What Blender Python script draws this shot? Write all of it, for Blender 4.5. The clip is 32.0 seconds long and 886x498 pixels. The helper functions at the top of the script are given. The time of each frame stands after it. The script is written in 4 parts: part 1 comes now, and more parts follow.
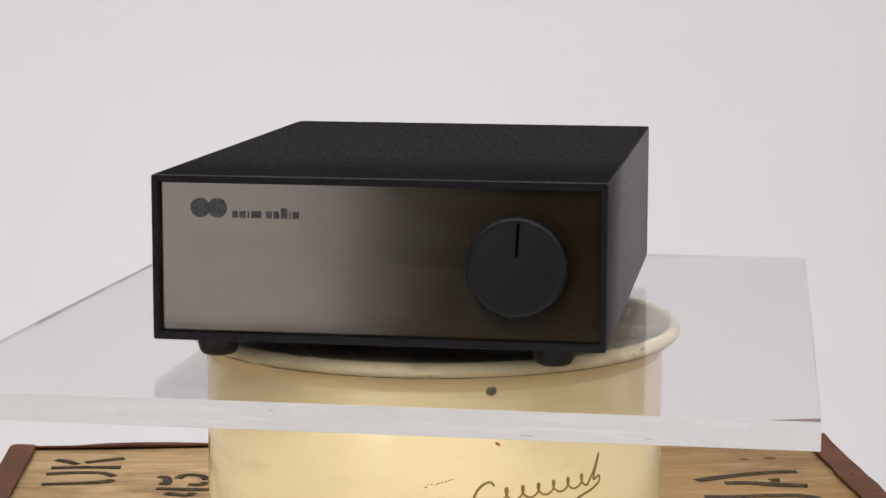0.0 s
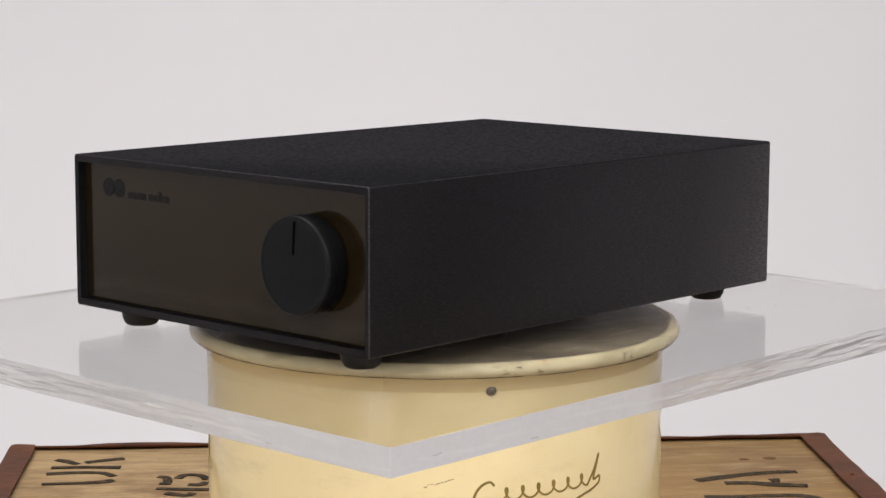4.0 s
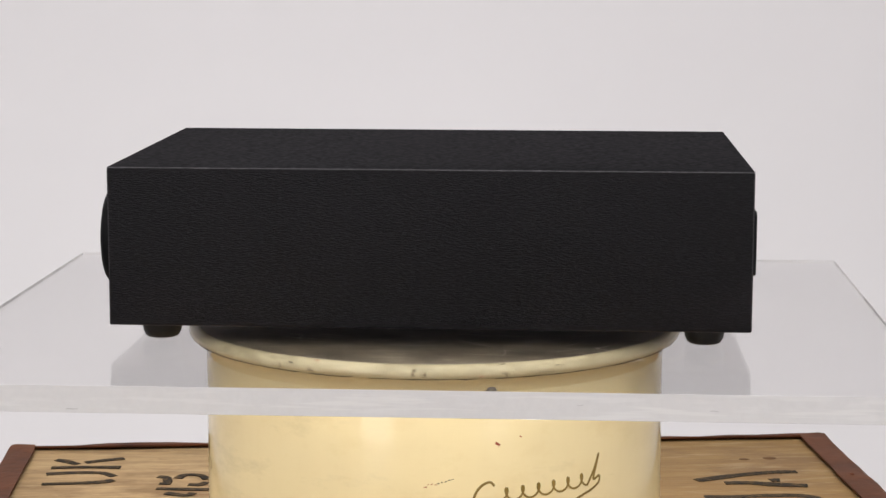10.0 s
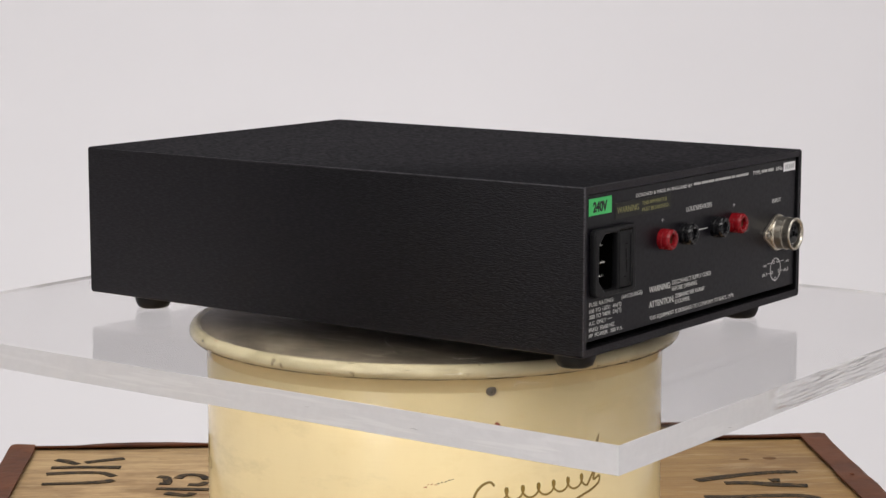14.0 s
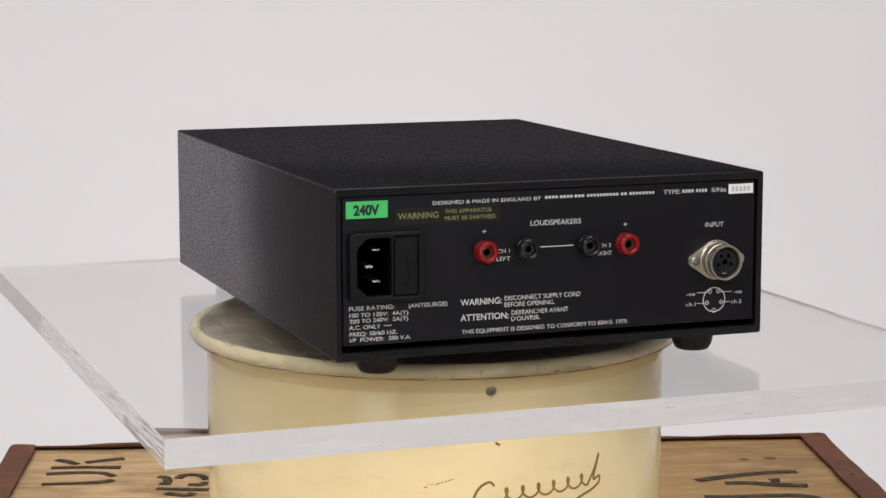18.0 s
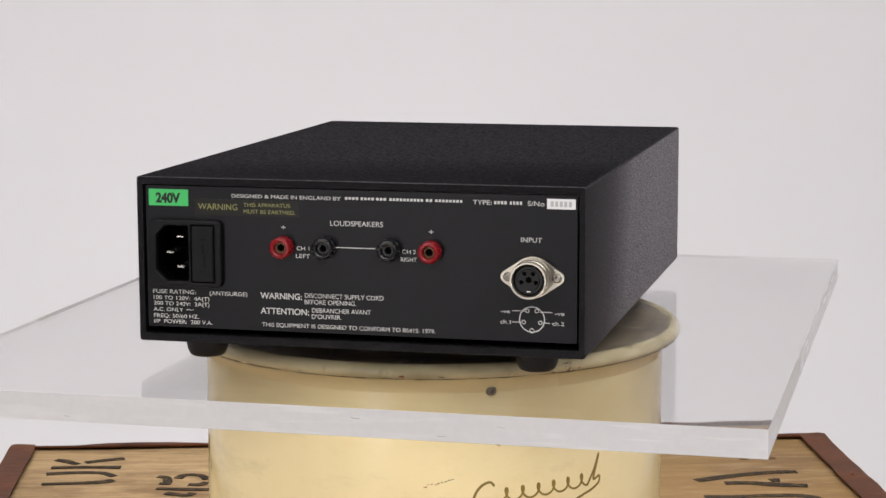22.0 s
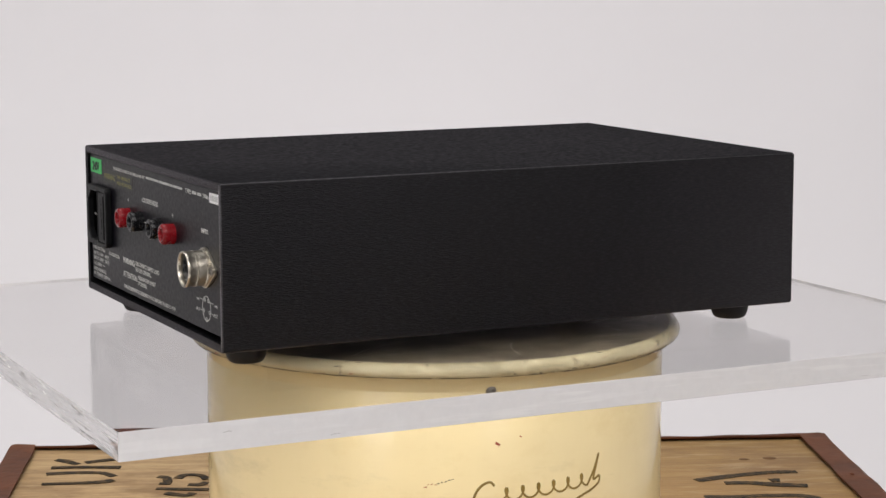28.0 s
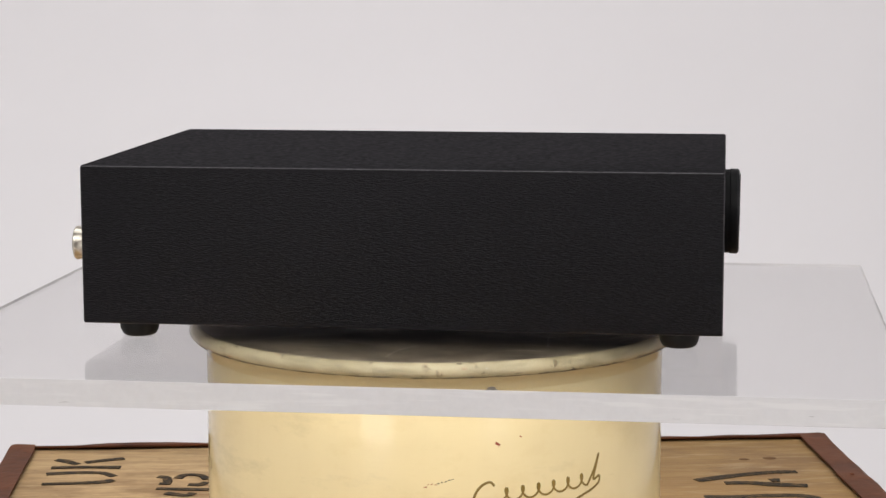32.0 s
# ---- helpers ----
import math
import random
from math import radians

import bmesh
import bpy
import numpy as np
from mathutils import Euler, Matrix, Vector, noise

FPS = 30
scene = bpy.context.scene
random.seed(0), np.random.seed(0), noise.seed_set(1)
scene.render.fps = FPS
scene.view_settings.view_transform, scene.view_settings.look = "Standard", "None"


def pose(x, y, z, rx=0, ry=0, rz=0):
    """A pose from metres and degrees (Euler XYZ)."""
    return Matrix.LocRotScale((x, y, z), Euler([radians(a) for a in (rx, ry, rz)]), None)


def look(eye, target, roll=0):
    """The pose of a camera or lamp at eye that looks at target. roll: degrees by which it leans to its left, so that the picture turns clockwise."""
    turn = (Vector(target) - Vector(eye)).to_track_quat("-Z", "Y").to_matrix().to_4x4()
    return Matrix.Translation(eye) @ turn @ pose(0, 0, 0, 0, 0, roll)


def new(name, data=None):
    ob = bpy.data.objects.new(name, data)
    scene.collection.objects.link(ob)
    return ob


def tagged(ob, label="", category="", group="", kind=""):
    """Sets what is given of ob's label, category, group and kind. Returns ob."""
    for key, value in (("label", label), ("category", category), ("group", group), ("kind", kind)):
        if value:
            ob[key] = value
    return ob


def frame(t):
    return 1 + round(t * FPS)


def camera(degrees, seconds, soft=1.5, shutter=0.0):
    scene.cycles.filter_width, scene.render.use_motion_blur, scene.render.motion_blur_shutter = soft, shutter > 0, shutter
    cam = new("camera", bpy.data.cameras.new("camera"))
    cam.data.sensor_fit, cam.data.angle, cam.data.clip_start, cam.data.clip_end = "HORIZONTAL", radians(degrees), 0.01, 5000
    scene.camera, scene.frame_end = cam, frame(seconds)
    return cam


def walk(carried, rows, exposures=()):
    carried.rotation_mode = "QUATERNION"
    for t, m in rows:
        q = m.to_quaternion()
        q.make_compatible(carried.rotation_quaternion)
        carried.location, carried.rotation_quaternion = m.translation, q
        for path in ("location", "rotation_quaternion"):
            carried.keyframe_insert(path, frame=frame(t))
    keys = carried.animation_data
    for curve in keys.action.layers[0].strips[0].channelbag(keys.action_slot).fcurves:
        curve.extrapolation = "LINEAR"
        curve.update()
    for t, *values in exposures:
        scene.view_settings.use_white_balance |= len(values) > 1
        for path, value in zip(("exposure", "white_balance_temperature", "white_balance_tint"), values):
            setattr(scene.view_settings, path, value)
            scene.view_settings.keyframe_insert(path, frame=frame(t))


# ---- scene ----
# ---- camera and path ----
cam = camera(23.753, 32.0, soft=1.5)
EYE = Vector((0.0, -1.072, 0.1782))
PAN, TILT = radians(0.2325), radians(-8.2245)
AIM = EYE + Vector((math.sin(PAN) * math.cos(TILT), math.cos(PAN) * math.cos(TILT), math.sin(TILT)))
walk(cam, [(0.0, look(EYE, AIM)), (32.0, look(EYE, AIM))])

# ---- sizes, metres; z = 0 is the underside of the amplifier ----
AMP_W, AMP_D, AMP_H = 0.206, 0.3016, 0.0754
AMP_X, AMP_Y = -0.0029, 0.0032
FOOT = 0.0094
SHEET_W, SHEET_D, SHEET_T = 0.3838, 0.4562, 0.0120
LID_TOP = -FOOT - SHEET_T - 0.0003
DRUM_R, LID_R = 0.1173, 0.1262
CRATE_Z = -0.150
FLOOR_Z = -0.560
# the turntable's turn, seconds and degrees
TURN = [(0, -9.10), (1, -17.52), (2, -26.04), (3, -34.61), (3.5, -38.92), (5.5, -56.19), (6, -60.24), (7, -68.42), (8, -76.93), (9, -85.40), (10, -93.62), (11, -101.91), (12, -110.27), (13, -118.29), (14, -126.34), (14.5, -130.35), (16.5, -147.47), (17, -151.82), (18, -160.36), (19, -168.99), (20, -177.53), (21, -185.81), (22, -194.09), (23, -202.53), (24, -211.01), (25, -219.40), (25.5, -223.46), (27.5, -239.95), (28, -244.43), (29, -252.51), (30, -260.74), (31, -269.22), (32, -277.85)]

# ---- light ----
world = bpy.data.worlds.new("studio")
scene.world = world
world.use_nodes = True
world.node_tree.nodes["Background"].inputs[0].default_value = (0.9, 0.9, 1.0, 1)
world.node_tree.nodes["Background"].inputs[1].default_value = 0.02


def area_lamp(name, eye, target, width, height, watts, colour=(1, 1, 1)):
    data = bpy.data.lights.new(name, "AREA")
    data.shape, data.size, data.size_y, data.energy, data.color = "RECTANGLE", width, height, watts, colour
    ob = new(name, data)
    ob.matrix_world = look(eye, target)
    return ob


area_lamp("front_softbox", (0.0, -1.64, 1.34), (0.0, 0.0, 0.0), 3.6, 0.95, 49, (1.0, 0.965, 0.945))
area_lamp("left_softbox", (-1.01, -1.97, -0.12), (0.0, 0.0, -0.17), 0.55, 0.80, 4.9, (1.0, 0.96, 0.93))
area_lamp("right_softbox", (1.05, -1.97, -0.12), (0.0, 0.0, -0.17), 0.55, 0.80, 1.9, (1.0, 0.965, 0.95))
area_lamp("ceiling_softbox", (-0.30, 0.35, 2.05), (-0.15, 0.85, 0.0), 2.6, 1.5, 34, (1.0, 0.982, 0.972))
scene.view_settings.exposure = 0.0

# ---- materials ----


def nodes_of(name):
    m = bpy.data.materials.new(name)
    m.use_nodes = True
    t = m.node_tree
    return m, t, t.nodes["Principled BSDF"]


def add(t, kind, **values):
    n = t.nodes.new(kind)
    for k, v in values.items():
        n.inputs[k.replace("_", " ")].default_value = v
    return n


def coords(t, scale=(1, 1, 1), turn=(0, 0, 0)):
    c = t.nodes.new("ShaderNodeTexCoord")
    m = t.nodes.new("ShaderNodeMapping")
    m.inputs["Scale"].default_value = scale
    m.inputs["Rotation"].default_value = turn
    t.links.new(c.outputs["Object"], m.inputs[0])
    return m.outputs[0]


def ramp(t, fac, stops):
    r = t.nodes.new("ShaderNodeValToRGB")
    el = r.color_ramp.elements
    while len(el) < len(stops):
        el.new(0.5)
    for e, (pos, col) in zip(el, stops):
        e.position = pos
        e.color = (*col, 1) if len(col) == 3 else col
    t.links.new(fac, r.inputs[0])
    return r.outputs[0]


def grey(v):
    return (v, v, v)


def noise_tex(t, vec, scale, detail=4.0, rough=0.55):
    n = add(t, "ShaderNodeTexNoise", Scale=scale, Detail=detail, Roughness=rough)
    t.links.new(vec, n.inputs["Vector"])
    return n.outputs["Fac"]


def mix_colour(t, fac, a, b, blend="MIX"):
    n = t.nodes.new("ShaderNodeMix")
    n.data_type, n.blend_type = "RGBA", blend
    for sock, v in ((n.inputs[0], fac), (n.inputs[6], a), (n.inputs[7], b)):
        if isinstance(v, (int, float)):
            sock.default_value = v
        elif isinstance(v, tuple):
            sock.default_value = (*v, 1)
        else:
            t.links.new(v, sock)
    return n.outputs[2]


def bump(t, height, strength, distance, after=None):
    b = add(t, "ShaderNodeBump", Strength=strength, Distance=distance)
    t.links.new(height, b.inputs["Height"])
    if after is not None:
        t.links.new(after, b.inputs["Normal"])
    return b.outputs[0]


def plain(name, colour, rough=0.5, metal=0.0, vary=0.15, scale=60.0, dent=0.0, ior=1.5, spec=0.5):
    """A painted, moulded or metal surface with fine and coarse variation."""
    m, t, p = nodes_of(name)
    v = coords(t)
    fine, coarse = noise_tex(t, v, scale * 8), noise_tex(t, v, scale, 3)
    dark = tuple(c * (1 - vary) for c in colour)
    lite = tuple(min(1, c * (1 + vary)) for c in colour)
    t.links.new(ramp(t, coarse, [(0.3, dark), (0.7, lite)]), p.inputs["Base Color"])
    t.links.new(ramp(t, fine, [(0.3, grey(max(0.02, rough - 0.07))), (0.7, grey(min(1, rough + 0.07)))]), p.inputs["Roughness"])
    p.inputs["Metallic"].default_value = metal
    p.inputs["IOR"].default_value = ior
    p.inputs["Specular IOR Level"].default_value = spec
    if dent:
        t.links.new(bump(t, fine, 0.4, dent), p.inputs["Normal"])
    return m


def make_vinyl(name, worn):
    """Embossed leathercloth: short ripples along the sleeve; worn, where the corners are rubbed smooth and catch the light."""
    m, t, p = nodes_of(name)
    v = coords(t)
    stretched = coords(t, (0.80, 0.36, 2.0))
    vor = add(t, "ShaderNodeTexVoronoi", Scale=1350.0)
    vor.feature = "F1"
    t.links.new(stretched, vor.inputs["Vector"])
    grain = noise_tex(t, stretched, 900, 3, 0.6)
    wide = noise_tex(t, v, 22, 4)
    dust = noise_tex(t, coords(t, (1, 1, 1.6)), 420, 4, 0.7)
    height = mix_colour(t, 0.7, vor.outputs["Distance"], grain)
    normal = bump(t, height, 0.7, 0.0008)
    t.nodes.remove(p)
    body, gloss, both = (t.nodes.new(k) for k in ("ShaderNodeBsdfDiffuse", "ShaderNodeBsdfGlossy", "ShaderNodeMixShader"))
    base = ramp(t, wide, [(0.3, (0.00108, 0.00110, 0.00145)), (0.7, (0.00175, 0.0018, 0.0023))])
    base = mix_colour(t, ramp(t, grain, [(0.36, grey(0.6)), (0.50, grey(0.0))]), base, (0.0007, 0.0007, 0.0009))
    base = mix_colour(t, ramp(t, grain, [(0.52, grey(0.0)), (0.68, grey(0.9))]), base, (0.0044, 0.0045, 0.0057))
    base = mix_colour(t, ramp(t, dust, [(0.62, grey(0.0)), (0.74, grey(0.5))]), base, (0.0138, 0.0140, 0.0160))
    # the top's extra light is put into its colour as pale specks in the grain
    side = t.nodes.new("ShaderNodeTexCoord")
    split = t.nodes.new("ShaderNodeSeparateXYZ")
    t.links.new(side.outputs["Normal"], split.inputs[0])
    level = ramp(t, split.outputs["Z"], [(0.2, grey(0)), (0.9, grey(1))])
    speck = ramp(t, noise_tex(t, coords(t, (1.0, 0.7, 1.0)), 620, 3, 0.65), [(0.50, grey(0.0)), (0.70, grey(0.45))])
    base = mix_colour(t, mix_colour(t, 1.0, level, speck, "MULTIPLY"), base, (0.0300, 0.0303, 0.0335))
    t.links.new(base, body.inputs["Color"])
    t.links.new(ramp(t, wide, [(0.3, grey(0.36)), (0.7, grey(0.44))]), gloss.inputs["Roughness"])
    gloss.inputs["Color"].default_value = (0.975, 0.938, 0.995, 1)
    for b in (body, gloss):
        t.links.new(normal, b.inputs["Normal"])
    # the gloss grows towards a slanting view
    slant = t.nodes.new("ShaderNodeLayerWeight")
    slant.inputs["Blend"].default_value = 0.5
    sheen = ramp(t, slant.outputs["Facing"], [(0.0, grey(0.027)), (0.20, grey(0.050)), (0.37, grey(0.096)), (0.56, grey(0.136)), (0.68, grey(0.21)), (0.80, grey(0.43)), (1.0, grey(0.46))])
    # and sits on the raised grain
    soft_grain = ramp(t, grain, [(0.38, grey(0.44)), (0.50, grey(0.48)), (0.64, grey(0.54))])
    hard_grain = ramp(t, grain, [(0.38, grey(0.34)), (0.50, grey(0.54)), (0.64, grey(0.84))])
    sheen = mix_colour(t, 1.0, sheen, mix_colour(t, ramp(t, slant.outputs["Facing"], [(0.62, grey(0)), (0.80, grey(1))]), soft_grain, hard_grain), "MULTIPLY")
    # gloss cut on the top face stands in for filtered glare; sides keep sheen
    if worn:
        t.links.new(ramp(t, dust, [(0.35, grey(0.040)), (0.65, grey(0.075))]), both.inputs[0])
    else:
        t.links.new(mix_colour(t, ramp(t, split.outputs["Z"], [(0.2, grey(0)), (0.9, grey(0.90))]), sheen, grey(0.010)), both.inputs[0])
    t.links.new(body.outputs[0], both.inputs[1])
    t.links.new(gloss.outputs[0], both.inputs[2])
    t.links.new(both.outputs[0], t.nodes["Material Output"].inputs[0])
    return m


def make_smoked():
    m, t, p = nodes_of("smoked_acrylic")
    haze = noise_tex(t, coords(t), 14, 4)
    wiped = noise_tex(t, coords(t, (9, 60, 1), (0, 0, 0.12)), 1.6, 4, 0.6)
    thumb = noise_tex(t, coords(t), 30, 3, 0.5)
    t.links.new(ramp(t, haze, [(0.3, (0.0100, 0.0064, 0.0022)), (0.7, (0.0165, 0.0106, 0.0036))]), p.inputs["Base Color"])
    rough = mix_colour(t, ramp(t, thumb, [(0.58, grey(0)), (0.72, grey(0.6))]), ramp(t, wiped, [(0.3, grey(0.125)), (0.7, grey(0.175))]), grey(0.215))
    t.links.new(rough, p.inputs["Roughness"])
    p.inputs["IOR"].default_value = 1.66
    p.inputs["Specular Tint"].default_value = (1.0, 0.90, 0.85, 1)
    return m


def make_cream(name, colour, dirt):
    m, t, p = nodes_of(name)
    v = coords(t)
    wide = noise_tex(t, v, 16, 4)
    streak = noise_tex(t, coords(t, (60, 60, 5)), 3, 4)
    spots = noise_tex(t, v, 130, 5, 0.7)
    base = ramp(t, wide, [(0.3, tuple(c * 0.93 for c in colour)), (0.7, colour)])
    base = mix_colour(t, ramp(t, streak, [(0.5, grey(0)), (0.85, grey(0.10))]), base, tuple(c * k for c, k in zip(colour, (0.86, 0.80, 0.70))))
    base = mix_colour(t, ramp(t, spots, [(0.78 - 0.18 * dirt, grey(0)), (0.86 - 0.18 * dirt, grey(dirt))]), base, (0.16, 0.12, 0.07))
    t.links.new(ramp(t, streak, [(0.3, grey(0.075)), (0.7, grey(0.12))]), p.inputs["Roughness"])
    p.inputs["Specular IOR Level"].default_value = 0.40
    blot = noise_tex(t, coords(t, (1, 1, 1.6)), 34, 5, 0.65)
    base = mix_colour(t, ramp(t, blot, [(0.52, grey(0)), (0.75, grey(0.35))]), base, tuple(c * k for c, k in zip(colour, (0.80, 0.74, 0.62))))
    grimy = noise_tex(t, coords(t, (1, 1, 3)), 15, 6, 0.7)
    base = mix_colour(t, ramp(t, grimy, [(0.58 - 0.12 * dirt, grey(0)), (0.72 - 0.10 * dirt, grey(0.80 * dirt))]), base, (0.29, 0.25, 0.145))
    t.links.new(base, p.inputs["Base Color"])
    marks = noise_tex(t, coords(t, (14, 14, 700)), 1.0, 4)
    dents = bump(t, noise_tex(t, v, 26, 2), 0.35, 0.0012)
    t.links.new(bump(t, marks, 0.16, 0.0003, dents), p.inputs["Normal"])
    return m


def make_worn_top():
    m, t, p = nodes_of("scuffed_lid_top")
    v = coords(t)
    wide, fine = noise_tex(t, v, 30, 6, 0.68), noise_tex(t, v, 260, 5, 0.72)
    base = ramp(t, wide, [(0.34, (0.075, 0.062, 0.044)), (0.50, (0.165, 0.135, 0.095)), (0.66, (0.29, 0.245, 0.175))])
    base = mix_colour(t, ramp(t, fine, [(0.55, grey(0)), (0.70, grey(0.6))]), base, (0.060, 0.052, 0.042))
    for turn, shape, lo in ((0.4, (520, 16, 1), 0.64), (-0.7, (430, 13, 1), 0.66), (1.25, (600, 20, 1), 0.65), (0.05, (480, 10, 1), 0.67)):
        line = noise_tex(t, coords(t, shape, (0, 0, turn)), 1.0, 3)
        base = mix_colour(t, ramp(t, line, [(lo, grey(0)), (lo + 0.05, grey(0.75))]), base, (0.58, 0.53, 0.43))
    t.links.new(base, p.inputs["Base Color"])
    p.inputs["Roughness"].default_value = 0.42
    return m


def make_glass():
    """Clear acrylic whose faces are finely scuffed: the view through it stays clear, the mirror image is soft."""
    m, t, p = nodes_of("clear_acrylic")
    t.nodes.remove(p)
    bend, shine, both, fres, less = (t.nodes.new(k) for k in ("ShaderNodeBsdfRefraction", "ShaderNodeBsdfGlossy", "ShaderNodeMixShader", "ShaderNodeFresnel", "ShaderNodeMath"))
    bend.inputs["Color"].default_value = (0.995, 0.993, 0.993, 1)
    bend.inputs["IOR"].default_value = fres.inputs["IOR"].default_value = 1.49
    bend.inputs["Roughness"].default_value = 0.0
    scuff = noise_tex(t, coords(t), 18, 4)
    t.links.new(ramp(t, scuff, [(0.3, grey(0.035)), (0.7, grey(0.085))]), shine.inputs["Roughness"])
    less.operation = "MULTIPLY"
    less.inputs[1].default_value = 0.64
    t.links.new(fres.outputs[0], less.inputs[0])
    t.links.new(less.outputs[0], both.inputs[0])
    t.links.new(bend.outputs[0], both.inputs[1])
    t.links.new(shine.outputs[0], both.inputs[2])
    t.links.new(both.outputs[0], t.nodes["Material Output"].inputs[0])
    return m


def make_glass_edge():
    """Cut edge: milky from the saw; from a third of each side on, long waves shine at a slant and pale streaks paint
    its glints.
    """
    m, t, p = nodes_of("sawn_acrylic_edge")
    t.nodes.remove(p)
    tilt = (0.20, 0.20, 0.0)
    wave = noise_tex(t, coords(t, (17, 17, 230), tilt), 1.0, 2)
    fine = noise_tex(t, coords(t), 300, 3)
    faint = noise_tex(t, coords(t, (30, 30, 260), tilt), 1.0, 2)
    milk, glow, both, shine, top = (t.nodes.new(k) for k in ("ShaderNodeBsdfDiffuse", "ShaderNodeBsdfTranslucent", "ShaderNodeAddShader", "ShaderNodeBsdfGlossy", "ShaderNodeMixShader"))
    # faint streaks put weaker glints into the milky colour
    milky = mix_colour(t, ramp(t, faint, [(0.55, grey(0)), (0.66, grey(0.3))]), ramp(t, fine, [(0.3, (0.475, 0.470, 0.475)), (0.7, (0.505, 0.50, 0.505))]), (0.60, 0.595, 0.60))
    glow.inputs["Color"].default_value = (0.26, 0.257, 0.262, 1)
    shine.inputs["Roughness"].default_value = 0.04
    shine.inputs["Color"].default_value = (0.97, 0.965, 0.96, 1)
    t.links.new(bump(t, wave, 1.0, 0.020), shine.inputs["Normal"])
    # how far along its side a point lies
    where = t.nodes.new("ShaderNodeTexCoord")
    across, along = t.nodes.new("ShaderNodeVectorMath"), t.nodes.new("ShaderNodeVectorMath")
    across.operation, along.operation = "CROSS_PRODUCT", "DOT_PRODUCT"
    across.inputs[0].default_value = (0, 0, 1)
    t.links.new(where.outputs["Normal"], across.inputs[1])
    t.links.new(across.outputs[0], along.inputs[0])
    t.links.new(where.outputs["Object"], along.inputs[1])
    shift = t.nodes.new("ShaderNodeMath")
    shift.operation = "ADD"
    shift.inputs[1].default_value = 0.5
    t.links.new(along.outputs["Value"], shift.inputs[0])
    glint_zone = ramp(t, shift.outputs[0], [(0.430, grey(0.0)), (0.442, grey(1.0))])
    # pale streaks in the colour stand in for bright glints
    glint_streaks = mix_colour(t, 1.0, ramp(t, noise_tex(t, coords(t, (16, 16, 240), tilt), 1.3, 2), [(0.58, grey(0.0)), (0.66, grey(1.0))]), glint_zone, "MULTIPLY")
    t.links.new(mix_colour(t, glint_streaks, milky, (0.54, 0.536, 0.536)), milk.inputs["Color"])
    slant = t.nodes.new("ShaderNodeLayerWeight")
    slant.inputs["Blend"].default_value = 0.5
    gloss = ramp(t, slant.outputs["Facing"], [(0.0, grey(0.0)), (0.34, grey(0.02)), (0.50, grey(0.50)), (0.72, grey(0.66)), (0.82, grey(0.60)), (0.92, grey(0.50)), (1.0, grey(0.40))])
    t.links.new(mix_colour(t, mix_colour(t, 1.0, glint_streaks, (0.6, 0.6, 0.6), "MULTIPLY"), mix_colour(t, 1.0, gloss, glint_zone, "MULTIPLY"), (0, 0, 0)), top.inputs[0])
    for src, dst, k in ((milk, both, 0), (glow, both, 1), (both, top, 1), (shine, top, 2)):
        t.links.new(src.outputs[0], dst.inputs[k])
    t.links.new(top.outputs[0], t.nodes["Material Output"].inputs[0])
    return m


